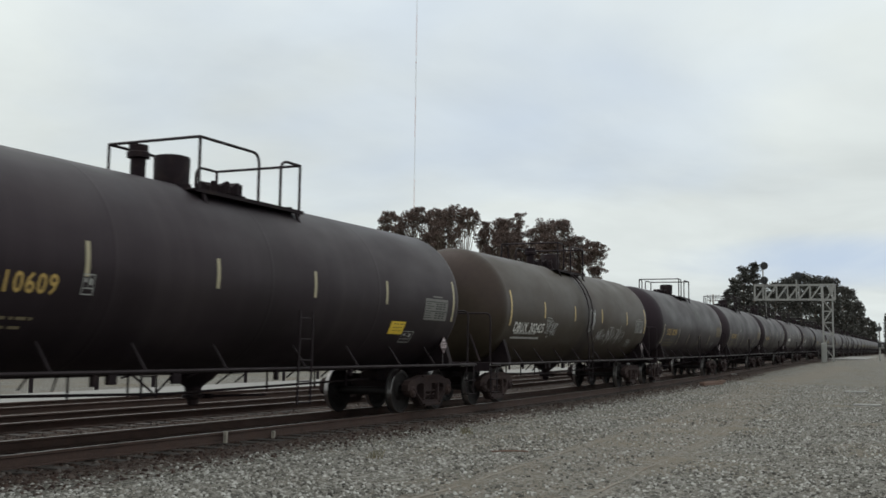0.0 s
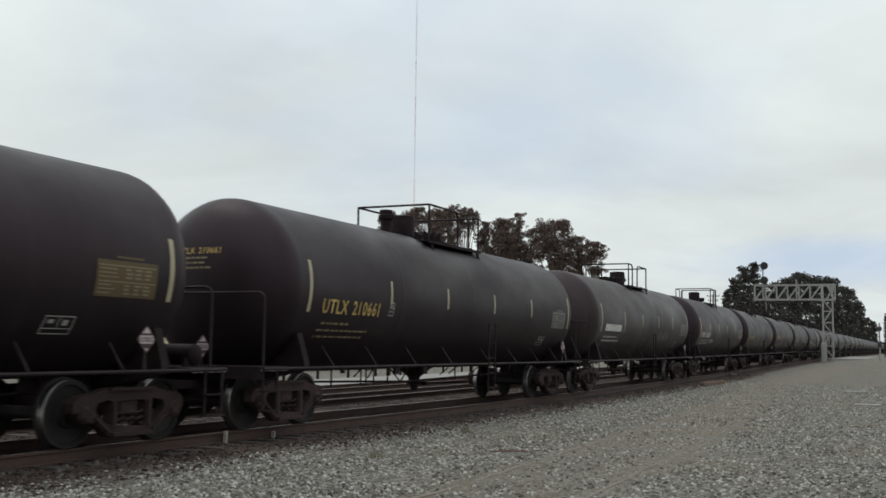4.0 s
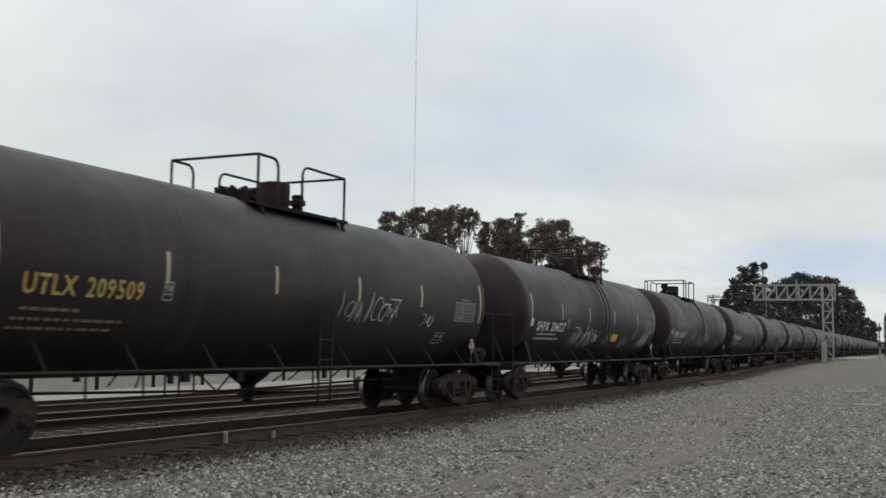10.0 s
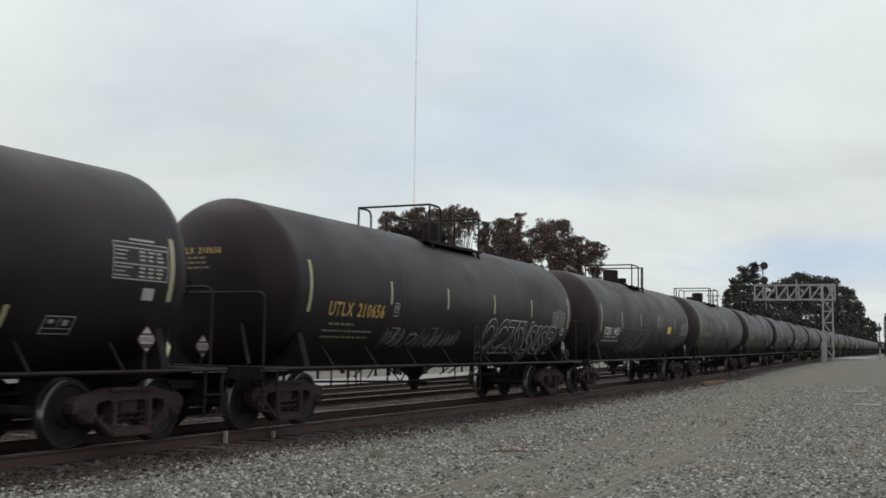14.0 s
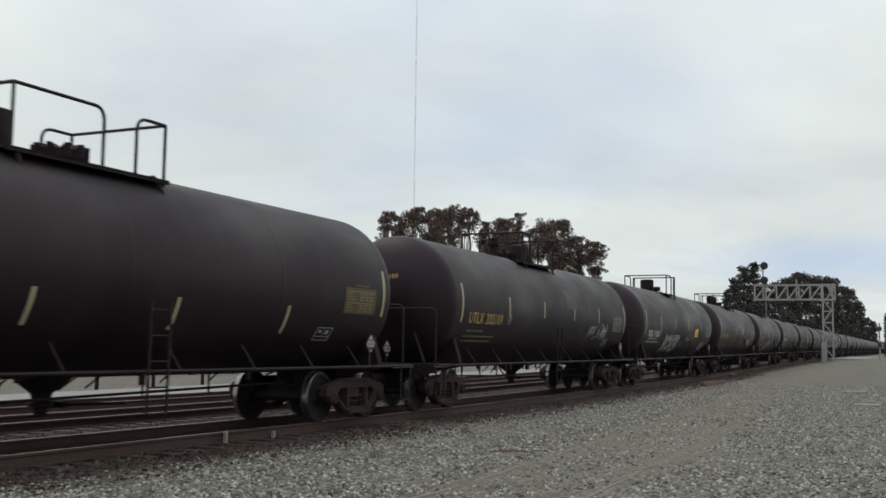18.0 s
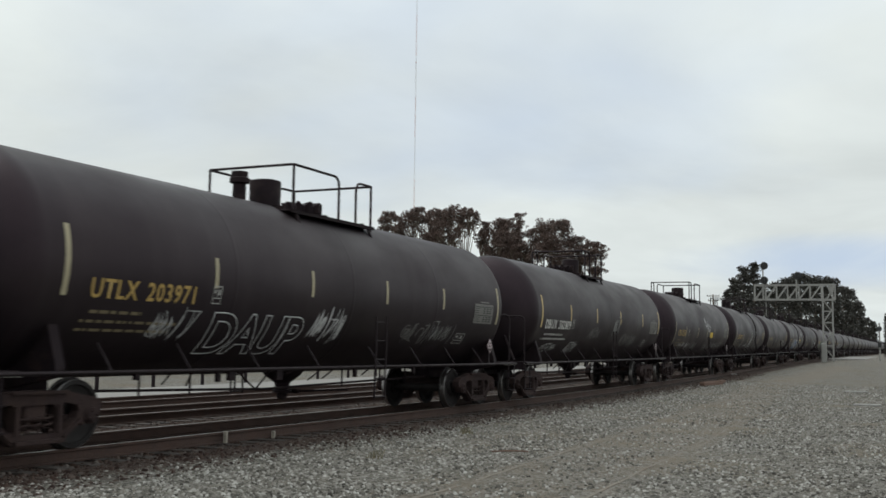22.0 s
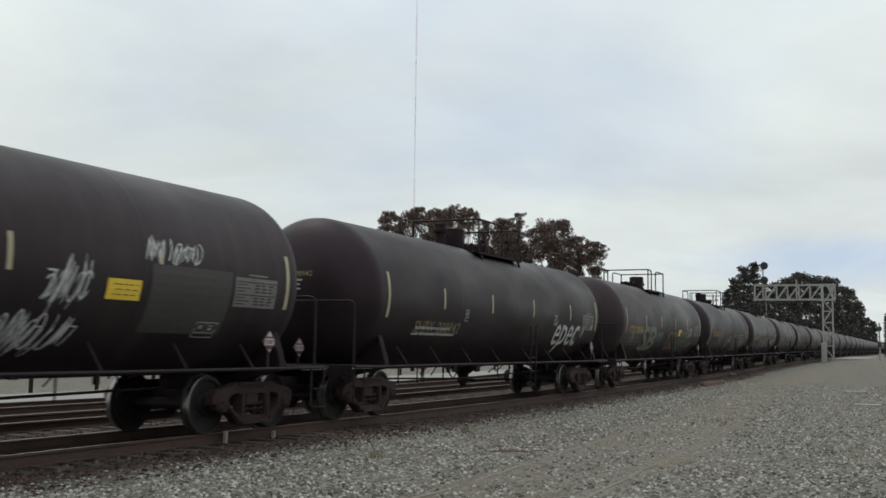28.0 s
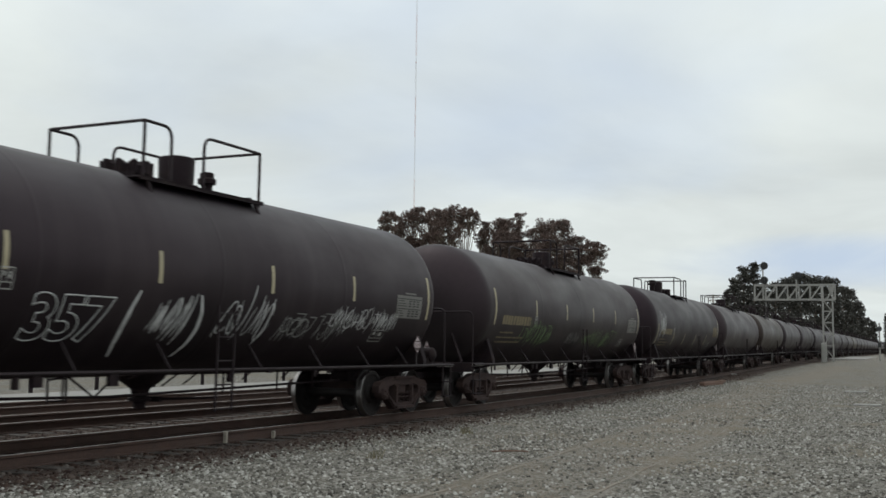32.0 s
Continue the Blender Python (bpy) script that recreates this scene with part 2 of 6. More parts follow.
SPRAY = {"w": (0.46, 0.46, 0.46), "g": (0.20, 0.20, 0.195), "t": (0.15, 0.24, 0.25), "b": (0.05, 0.10, 0.23), "o": (0.26, 0.15, 0.07),
         "n": (0.13, 0.20, 0.085), "d": (0.15, 0.145, 0.14), "r": (0.4, 0.08, 0.06), "l": (0.3, 0.33, 0.12),
         "k": (0.02, 0.02, 0.02), "W": (0.34, 0.34, 0.335), "O": (0.12, 0.07, 0.035), "N": (0.055, 0.085, 0.045)}
for key, value in SPRAY.items():
    M["spray_" + key] = material("spray_paint", value, 0.65, var=0.35, scale=2.5, fine=14, bump=0)


def gravel_material(name, base, light, dark, grain=22.0, path=True):
    """Crushed stone: cells of differing grey, sandy worn lanes, sharp relief."""
    m = bpy.data.materials.new(name)
    m.use_nodes = True
    nt = m.node_tree
    N, L = nt.nodes, nt.links
    b = N["Principled BSDF"]
    b.inputs["Roughness"].default_value = 0.92
    b.inputs["Specular IOR Level"].default_value = 0.25
    tc = N.new("ShaderNodeTexCoord")
    vo = N.new("ShaderNodeTexVoronoi"); vo.inputs["Scale"].default_value = grain
    vo2 = N.new("ShaderNodeTexVoronoi"); vo2.inputs["Scale"].default_value = grain * 2.3
    big = N.new("ShaderNodeTexNoise"); big.inputs["Scale"].default_value = 0.35; big.inputs["Detail"].default_value = 8
    big.inputs["Roughness"].default_value = 0.65
    for n in (vo, vo2, big):
        L.new(tc.outputs["Object"], n.inputs["Vector"])
    sep = N.new("ShaderNodeSeparateColor")
    L.new(vo.outputs["Color"], sep.inputs[0])
    r = N.new("ShaderNodeValToRGB")
    r.color_ramp.elements[0].color, r.color_ramp.elements[1].color = (*dark, 1), (*light, 1)
    e = r.color_ramp.elements.new(0.55); e.color = (*base, 1)
    L.new(sep.outputs[0], r.inputs[0])
    sand = N.new("ShaderNodeMapRange")
    sand.inputs["From Min"].default_value, sand.inputs["From Max"].default_value = 0.46, 0.66
    sand.inputs["To Max"].default_value = 0.8
    L.new(big.outputs["Fac"], sand.inputs["Value"])
    mx = N.new("ShaderNodeMix"); mx.data_type = "RGBA"
    mx.inputs["B"].default_value = (base[0] * 0.95, base[1] * 0.84, base[2] * 0.70, 1)
    L.new(sand.outputs[0], mx.inputs["Factor"]); L.new(r.outputs[0], mx.inputs["A"])
    L.new(mx.outputs["Result"], b.inputs["Base Color"])
    hh = N.new("ShaderNodeMath"); hh.operation = "ADD"
    L.new(vo.outputs["Distance"], hh.inputs[0]); L.new(vo2.outputs["Distance"], hh.inputs[1])
    bp = N.new("ShaderNodeBump"); bp.invert = True
    bp.inputs["Strength"].default_value, bp.inputs["Distance"].default_value = 0.9, 0.03
    L.new(hh.outputs[0], bp.inputs["Height"]); L.new(bp.outputs[0], b.inputs["Normal"])
    return m


M["concrete"] = material("pale_concrete", (0.21, 0.20, 0.19), 0.9, var=0.12, scale=0.6, fine=12, bump=0.1, bump_scale=20)
M["stucco"] = material("cream_stucco", (0.62, 0.56, 0.36), 0.9, var=0.1, scale=0.5, fine=20, bump=0.1)
M["bark"] = material("eucalyptus_bark", (0.16, 0.125, 0.10), 0.9, var=0.4, scale=2, fine=14, bump=0.4, bump_scale=12, stretch=(4, 4, 0.6))
M["glass"] = material("dark_glass", (0.02, 0.022, 0.025), 0.1, var=0.1, bump=0)
M["tyre"] = material("tyre_rubber", (0.025, 0.025, 0.025), 0.85, var=0.2)
M["rim"] = material("alloy_rim", (0.6, 0.6, 0.6), 0.35, metal=0.7, var=0.1, bump=0)
for key, value in (("car_blue", (0.03, 0.08, 0.22)), ("car_red", (0.28, 0.015, 0.025)), ("car_grey", (0.16, 0.165, 0.17)),
                   ("car_white", (0.6, 0.6, 0.6)), ("car_green", (0.33, 0.36, 0.16))):
    M[key] = material("car_paint", value, 0.3, var=0.05, bump=0)


def leaf_material(name, a, b_):
    m = bpy.data.materials.new(name)
    m.use_nodes = True
    nt = m.node_tree
    N, L = nt.nodes, nt.links
    b = N["Principled BSDF"]
    b.inputs["Roughness"].default_value = 0.7
    geo = N.new("ShaderNodeNewGeometry")
    r = N.new("ShaderNodeValToRGB")
    r.color_ramp.elements[0].color, r.color_ramp.elements[1].color = (*a, 1), (*b_, 1)
    L.new(geo.outputs["Random Per Island"], r.inputs[0])
    L.new(r.outputs[0], b.inputs["Base Color"])
    return m


M["leaf_red"] = leaf_material("eucalyptus_leaves", (0.050, 0.033, 0.028), (0.145, 0.092, 0.076))
M["leaf_dark"] = leaf_material("dark_tree_leaves", (0.024, 0.023, 0.019), (0.048, 0.044, 0.036))


# ---------------------------------------------------------------- mesh building
class Shape:
    """Collects vertices and faces of one mesh."""

    def __init__(self):
        self.v, self.f, self.mi = [], [], []
        self.slot = 0

    def add(self, verts, faces):
        n = len(self.v)
        self.v += [tuple(q) for q in verts]
        self.f += [tuple(i + n for i in q) for q in faces]
        self.mi += [self.slot] * len(faces)
        return self

    def box(self, c, size, m=None, bevel=0.0):
        x, y, z = (k / 2 for k in size)
        if bevel:
            b = min(bevel, 0.45 * min(size))
            ring = [(-x + b, -y), (x - b, -y), (x, -y + b), (x, y - b), (x - b, y), (-x + b, y), (-x, y - b), (-x, -y + b)]
            lay = [(-z, 1 - b / max(x, y)), (-z + b, 1), (z - b, 1), (z, 1 - b / max(x, y))]
            pts = [(px * k, py * k, h) for h, k in lay for px, py in ring]
            fs = [(j * 8 + i, j * 8 + (i + 1) % 8, j * 8 + 8 + (i + 1) % 8, j * 8 + 8 + i) for j in range(3) for i in range(8)]
            fs += [tuple(range(7, -1, -1)), tuple(range(24, 32))]
        else:
            pts = [(sx * x, sy * y, sz * z) for sz in (-1, 1) for sx, sy in ((-1, -1), (1, -1), (1, 1), (-1, 1))]
            fs = [(3, 2, 1, 0), (4, 5, 6, 7), (0, 1, 5, 4), (1, 2, 6, 5), (2, 3, 7, 6), (3, 0, 4, 7)]
        t = Matrix.Translation(c) @ (m or Matrix())
        return self.add([t @ Vector(q) for q in pts], fs)

    def bar(self, a, b, w, d, up=(0, 0, 1)):
        """A square bar from a to b, w wide and d along up."""
        a, b = Vector(a), Vector(b)
        y = (b - a).normalized()
        x = y.cross(Vector(up))
        x = x.normalized() if x.length > 1e-4 else Vector((1, 0, 0))
        z = x.cross(y)
        pts = [p + x * (sx * w / 2) + z * (sz * d / 2) for p in (a, b) for sx, sz in ((-1, -1), (1, -1), (1, 1), (-1, 1))]
        return self.add(pts, [(3, 2, 1, 0), (4, 5, 6, 7), (0, 1, 5, 4), (1, 2, 6, 5), (2, 3, 7, 6), (3, 0, 4, 7)])

    def cyl(self, a, b, r, n=12, r2=None):
        a, b = Vector(a), Vector(b)
        y = (b - a).normalized()
        x = y.orthogonal().normalized()
        z = x.cross(y)
        r2 = r if r2 is None else r2
        pts = []
        for p, rr in ((a, r), (b, r2)):
            pts += [p + (x * math.cos(2 * math.pi * i / n) + z * math.sin(2 * math.pi * i / n)) * rr for i in range(n)]
        fs = [(i, (i + 1) % n, n + (i + 1) % n, n + i) for i in range(n)] + [tuple(range(n - 1, -1, -1)), tuple(range(n, 2 * n))]
        return self.add(pts, fs)

    def tube(self, pts, r, n=7):
        """A round pipe along a line of points."""
        pts = [Vector(p) for p in pts]
        rings, x = [], None
        for i, p in enumerate(pts):
            d = (pts[min(i + 1, len(pts) - 1)] - pts[max(i - 1, 0)]).normalized()
            x = d.orthogonal().normalized() if x is None else (x - d * x.dot(d)).normalized()
            z = d.cross(x)
            rings += [p + (x * math.cos(2 * math.pi * k / n) + z * math.sin(2 * math.pi * k / n)) * r for k in range(n)]
        m = len(pts)
        fs = [(j * n + i, j * n + (i + 1) % n, (j + 1) * n + (i + 1) % n, (j + 1) * n + i) for j in range(m - 1) for i in range(n)]
        fs += [tuple(range(n - 1, -1, -1)), tuple(range((m - 1) * n, m * n))]
        return self.add(rings, fs)

    def lathe(self, prof, n=48, axis="y", c=(0, 0, 0)):
        """Turns a profile of (along, radius) about an axis through c."""
        pts, idx = [], []
        for a, r in prof:
            if r < 1e-6:
                idx.append([len(pts)] * n); pts.append((a, 0.0, 0.0))
            else:
                idx.append(list(range(len(pts), len(pts) + n)))
                pts += [(a, r * math.cos(2 * math.pi * i / n), r * math.sin(2 * math.pi * i / n)) for i in range(n)]
        fs = []
        for p, q in zip(idx, idx[1:]):
            for i in range(n):
                j = (i + 1) % n
                face = [p[i], p[j], q[j], q[i]]
                face = [k for t, k in enumerate(face) if k not in face[:t]]
                fs.append(tuple(face))
        order = {"y": lambda a, u, v: (v, a, u), "x": lambda a, u, v: (a, u, v), "z": lambda a, u, v: (u, v, a)}[axis]
        return self.add([Vector(order(*q)) + Vector(c) for q in pts], fs)

    def plate(self, outline, a, thick):
        """An upright plate in the y-z plane at x = a, thick towards +x."""
        n = len(outline)
        pts = [(a, y, z) for y, z in outline] + [(a + thick, y, z) for y, z in outline]
        fs = [tuple(range(n)), tuple(range(2 * n - 1, n - 1, -1))] + [(i, n + i, n + (i + 1) % n, (i + 1) % n) for i in range(n)]
        return self.add(pts, fs)

    def mesh(self, name, mats, smooth=False):
        me = bpy.data.meshes.new(name)
        me.from_pydata([tuple(q) for q in self.v], [], self.f)
        for m in mats:
            me.materials.append(m)
        if len(mats) > 1:
            me.polygons.foreach_set("material_index", self.mi)
        if smooth:
            me.polygons.foreach_set("use_smooth", [True] * len(self.f))
            me.set_sharp_from_angle(angle=radians(38))
        me.update()
        return me


def part(name, shape, mats, parent, label="", smooth=True):
    mats = mats if isinstance(mats, (list, tuple)) else [mats]
    ob = new(name, shape.mesh(name, mats, smooth) if isinstance(shape, Shape) else shape)
    ob.parent = parent
    return tagged(ob, label)


def bend(pts, r, steps=5):
    """Rounds the inner corners of a line of points."""
    pts = [Vector(p) for p in pts]
    out = [pts[0]]
    for a, b, c in zip(pts, pts[1:], pts[2:]):
        u, w = (a - b), (c - b)
        k = min(r, u.length * 0.49, w.length * 0.49)
        p, q = b + u.normalized() * k, b + w.normalized() * k
        for i in range(steps + 1):
            t = i / steps
            out.append(p * (1 - t) ** 2 + b * (2 * t * (1 - t)) + q * t * t)
    return out + [pts[-1]]


# ---------------------------------------------------------------- ground and tracks
def smooth01(a, b, x):
    t = min(1.0, max(0.0, (x - a) / (b - a)))
    return t * t * (3 - 2 * t)


def lateral(x, y):
    """Metres from the track's middle towards the lot."""
    px, py, th = track(y)
    return (x - px) * math.cos(th)


def ground_z(x, y):
    lat = lateral(x, y)
    z = -0.19 - 0.09 * smooth01(2.0, 6.0, lat) - 0.12 * smooth01(-9.0, -13.0, lat)
    z += rise(y)
    if lat > 0:
        z += 0.24 * smooth01(70, 135, y) * smooth01(2.0, 7.0, lat)
    return z


def line_gap(x, y, a, b):
    """Distance of a place from the line a-b."""
    d = Vector((b[0] - a[0], b[1] - a[1]))
    t = min(1.0, max(0.0, ((x - a[0]) * d.x + (y - a[1]) * d.y) / d.length_squared))
    return math.hypot(x - a[0] - t * d.x, y - a[1] - t * d.y)


# edges of the worn wheel lane, and the lane's own middle line
EDGES = (((-3.69, 9.94), (-3.84, 11.57)), ((-3.84, 11.57), (-4.06, 14.72)), ((-4.06, 14.72), (-4.24, 19.38)), ((-4.24, 19.38), (-4.83, 26.11)), ((-5.45, 9.89), (-5.57, 12.27)), ((-5.57, 12.27), (-5.85, 16.44)), ((-5.85, 16.44), (-6.23, 22.61)), ((-6.23, 22.61), (-6.9, 31.19)), ((-6.9, 31.19), (-7.05, 40.48)))
LANES = (((-4.7, 8.98), (-4.73, 14.65)), ((-4.73, 14.65), (-5.14, 21.49)), ((-5.14, 21.49), (-7.7, 47.42)), ((-7.7, 47.42), (-9.53, 100.6)))


def ground_material():
    m = gravel_material("ground_gravel_and_ballast", (0.172, 0.160, 0.140), (0.30, 0.288, 0.265), (0.055, 0.05, 0.043), 24)
    nt = m.node_tree
    N, L = nt.nodes, nt.links
    b = N["Principled BSDF"]
    col = b.inputs["Base Color"].links[0].from_socket
    tc = N.new("ShaderNodeTexCoord")
    no = N.new("ShaderNodeTexNoise"); no.inputs["Scale"].default_value = 1.6; no.inputs["Detail"].default_value = 8
    L.new(tc.outputs["Object"], no.inputs["Vector"])
    # the ballast tone is brown stone with the shade under the train darkened in
    for key, tone in (("lane", (0.215, 0.178, 0.138)), ("ballast", (0.047, 0.025, 0.019))):
        at = N.new("ShaderNodeAttribute"); at.attribute_name = key
        ad = N.new("ShaderNodeMath"); ad.operation = "ADD"
        L.new(at.outputs["Fac"], ad.inputs[0]); L.new(no.outputs["Fac"], ad.inputs[1])
        r = N.new("ShaderNodeMapRange")
        r.inputs["From Min"].default_value, r.inputs["From Max"].default_value = 0.75, 1.25
        r.inputs["To Max"].default_value = 0.8 if key == "lane" else 1.0
        L.new(ad.outputs[0], r.inputs["Value"])
        mx = N.new("ShaderNodeMix"); mx.data_type = "RGBA"
        mul = N.new("ShaderNodeMix"); mul.data_type = "RGBA"
        mul.inputs["Factor"].default_value = 0.7 if key == "lane" else 0.85
        mul.inputs["B"].default_value = (*tone, 1)
        L.new(col, mul.inputs["A"])
        L.new(r.outputs[0], mx.inputs["Factor"]); L.new(col, mx.inputs["A"]); L.new(mul.outputs["Result"], mx.inputs["B"])
        col = mx.outputs["Result"]
    L.new(col, b.inputs["Base Color"])
    return m


def make_ground():
    def steps(marks):
        out = []
        for (a, d), (b, _) in zip(marks, marks[1:]):
            n = max(1, round((b - a) / d))
            out += [a + (b - a) * i / n for i in range(n)]
        return out + [marks[-1][0]]
    xs = steps(((-3000, 600), (-300, 60), (-60, 6), (-30, 1.2), (-16, 0.16), (2, 1.0), (12, 6), (60, 60), (300, 600), (3000, 1)))
    ys = steps(((-2000, 500), (-200, 50), (-20, 4), (4, 0.35), (40, 1.2), (100, 6), (180, 20), (400, 60), (950, 400), (4000, 1)))
    rng = random.Random(3)
    v, lane, bal = [], [], []
    for y in ys:
        for x in xs:
            lat = lateral(x, y)
            near = -8 < lat < 30 and 0 < y < 120
            z = ground_z(x, y) + (noise.noise((x * 0.7, y * 0.7, 0)) * 0.018 + rng.uniform(-0.006, 0.006) if near else 0)
            v.append((x, y, z))
            d = min(line_gap(x, y, a, b) for a, b in LANES) if near else 9
            e = min(line_gap(x, y, a, b) for a, b in EDGES) if near else 9
            lane.append(max(0.55 * smooth01(2.2, 0.5, d), 0.45 * smooth01(0.28, 0.05, e)))
            bal.append((0.30 * smooth01(4.6, 2.2, lat) + 0.65 * smooth01(2.5, 1.6, lat)) * smooth01(-9.5, -8.6, lat) if -200 < y < 900 else 0)
    n = len(xs)
    f = [(j * n + i, j * n + i + 1, (j + 1) * n + i + 1, (j + 1) * n + i) for j in range(len(ys) - 1) for i in range(n - 1)]
    me = bpy.data.meshes.new("ground")
    me.from_pydata(v, [], f)
    for key, vals in (("lane", lane), ("ballast", bal)):
        me.attributes.new(key, "FLOAT", "POINT").data.foreach_set("value", vals)
    me.materials.append(ground_material())
    me.polygons.foreach_set("use_smooth", [True] * len(f))
    tagged(new("ground", me), "grey crushed gravel lot beside dark track ballast", "ground", kind="structure")


make_ground()


def scatter_stones(name, count, seed, place, size, mat, label):
    """Many loose stones in one mesh, each a squashed, skewed block."""
    rng = np.random.default_rng(seed)
    base = np.array([(-1, -1, -.6), (1, -1, -.6), (1, 1, -.6), (-1, 1, -.6), (-.6, -.7, .6), (.7, -.6, .6), (.6, .7, .6), (-.7, .6, .6)])
    quads = np.array([(4, 5, 6, 7), (0, 1, 5, 4), (1, 2, 6, 5), (2, 3, 7, 6), (3, 0, 4, 7)])
    pts = place(rng, count)
    count = len(pts)
    k = size[0] + (size[1] - size[0]) * rng.random((count, 1)) ** 2.2
    shape = base[None] * (1 + rng.uniform(-.35, .35, (count, 8, 3))) * (k * rng.uniform(.6, 1.2, (count, 3)))[:, None, :]
    a, t = rng.uniform(0, 6.283, count), rng.uniform(-.6, .6, count)
    ca, sa, ct, st = np.cos(a), np.sin(a), np.cos(t), np.sin(t)
    x, y, z = shape[..., 0], shape[..., 1], shape[..., 2]
    y, z = y * ct[:, None] - z * st[:, None], y * st[:, None] + z * ct[:, None]
    x, y = x * ca[:, None] - y * sa[:, None], x * sa[:, None] + y * ca[:, None]
    verts = np.stack([x, y, z], -1) + pts[:, None, :] + np.array([0, 0, 1])[None, None] * (k * 0.25)[:, None, :]
    faces = (quads[None] + (np.arange(count) * 8)[:, None, None]).reshape(-1, 4)
    me = bpy.data.meshes.new(name)
    me.vertices.add(count * 8); me.loops.add(faces.size); me.polygons.add(len(faces))
    me.vertices.foreach_set("co", verts.ravel())
    me.loops.foreach_set("vertex_index", faces.ravel())
    me.polygons.foreach_set("loop_start", np.arange(len(faces)) * 4)
    me.materials.append(mat)
    me.update(calc_edges=True)
    return tagged(new(name, me), label, "gravel", kind="stuff")


def island_stone(name, tones):
    m = bpy.data.materials.new(name)
    m.use_nodes = True
    N, L = m.node_tree.nodes, m.node_tree.links
    b = N["Principled BSDF"]
    b.inputs["Roughness"].default_value = 0.9
    b.inputs["Specular IOR Level"].default_value = 0.25
    geo = N.new("ShaderNodeNewGeometry")
    r = N.new("ShaderNodeValToRGB")
    r.color_ramp.elements[0].color, r.color_ramp.elements[1].color = (*tones[0], 1), (*tones[-1], 1)
    for i, t in enumerate(tones[1:-1]):
        e = r.color_ramp.elements.new((i + 1) / (len(tones) - 1)); e.color = (*t, 1)
    L.new(geo.outputs["Random Per Island"], r.inputs[0]); L.new(r.outputs[0], b.inputs["Base Color"])
    return m


M["stones"] = island_stone("crushed_stones", ((0.045, 0.041, 0.036), (0.13, 0.122, 0.107), (0.21, 0.198, 0.177), (0.42, 0.41, 0.385)))
# brown ballast, its tones lowered to hold the train's shade as colour
M["stones_d"] = island_stone("shade_darkened_ballast_stones", ((0.019, 0.010, 0.0085), (0.040, 0.023, 0.018), (0.066, 0.044, 0.036), (0.12, 0.102, 0.092)))


def lot_places(rng, n):
    y = 7.6 + 46.0 * rng.random(n) ** 1.9
    lat = 1.3 + 9.8 * rng.random(n) ** 1.15
    out = []
    for b, l in zip(y, lat):
        if rng.random() > smooth01(1.55, 3.0, l) or (l - 3.5) > 1.55 * (b - 7.6):
            continue
        px, py, th = track(b, l)
        if min(line_gap(px, py, *q) for q in LANES) < 1.0 and rng.random() < 0.6:
            continue
        if min(line_gap(px, py, *q) for q in EDGES) < 0.16 and rng.random() < 0.85:
            continue
        out.append((px, py, ground_z(px, py)))
    return np.array(out)


def bed_places(rng, n):
    y, lat = 8.0 + 60.0 * rng.random(n) ** 1.5, rng.uniform(-6.5, 2.7, n)
    out = []
    for b, l in zip(y, lat):
        px, py, th = track(b, l)
        out.append((px, py, ground_z(px, py)))
    return np.array(out)


scatter_stones("loose_gravel", 112000, 5, lot_places, (0.007, 0.027), M["stones"], "loose crushed grey stones on the lot")
scatter_stones("track_ballast", 28000, 6, bed_places, (0.014, 0.036), M["stones_d"], "brown ballast stones between rails, darkened for shade under the train")

RAIL_PROFILE = ((-0.07, -0.172), (0.07, -0.172), (0.07, -0.162), (0.012, -0.145), (0.010, -0.045), (0.036, -0.034), (0.036, -0.008),
                (0.028, 0.0), (-0.028, 0.0), (-0.036, -0.008), (-0.036, -0.034), (-0.010, -0.045), (-0.012, -0.145), (-0.07, -0.162))


def make_track(name, lat0, s0, s1, label, ties_to, polished=True):
    root = tagged(new(name), label, "railway track", kind="structure")
    ss = [s0]
    while ss[-1] < s1:
        ss.append(ss[-1] + (2.0 if ss[-1] < 80 else 12.0))
    for side in (-1, 1):
        sh = Shape()
        n = len(RAIL_PROFILE)
        pts = []
        for s in ss:
            for a, z in RAIL_PROFILE:
                px, py, th = track(s, lat0 + side * 0.7535 + a)
                pts.append((px, py, z + rise(s)))
        fs, mi = [], []
        for j in range(len(ss) - 1):
            for i in range(n):
                fs.append((j * n + i, j * n + (i + 1) % n, (j + 1) * n + (i + 1) % n, (j + 1) * n + i))
                mi.append(1 if i == 7 and polished else 0)
        sh.add(pts, fs)
        sh.mi = mi
        part("rail", sh, [M["rail"], M["railtop"]], root, smooth=False)
    tie = Shape().box((0, 0, 0), (2.6, 0.23, 0.18), bevel=0.015).mesh("tie", [M["tie"]])
    s, rng = s0, random.Random(int(lat0 * 10) + 50)
    while s < ties_to:
        px, py, th = track(s, lat0)
        ob = new("tie", tie)
        ob.parent = root
        ob.matrix_basis = pose(px + rng.uniform(-.02, .02), py, -0.262 + rise(s), 0, 0, math.degrees(th) + rng.uniform(-.6, .6))
        s += 0.53
    return root


make_track("track_main", 0.0, -40, 900, "rusty steel rails on dark timber ties", 60)
make_track("track_siding", -4.05, -40, 900, "second rusty track behind the train", 70)
make_track("track_yard", -7.55, -40, 300, "third rusty track at the far side", 40)
# ---------------------------------------------------------------- tank cars
R, ZC, HALF, HEAD, PITCH = 1.53, 2.43, 7.22, 0.72, 17.75
NEAR = 7.42  # the tank reaches a little further towards its numbered end
TRUCK_Y, TRUCK_NEAR, WHEEL_R, BASE = 6.83, 7.01, 0.457, 1.78


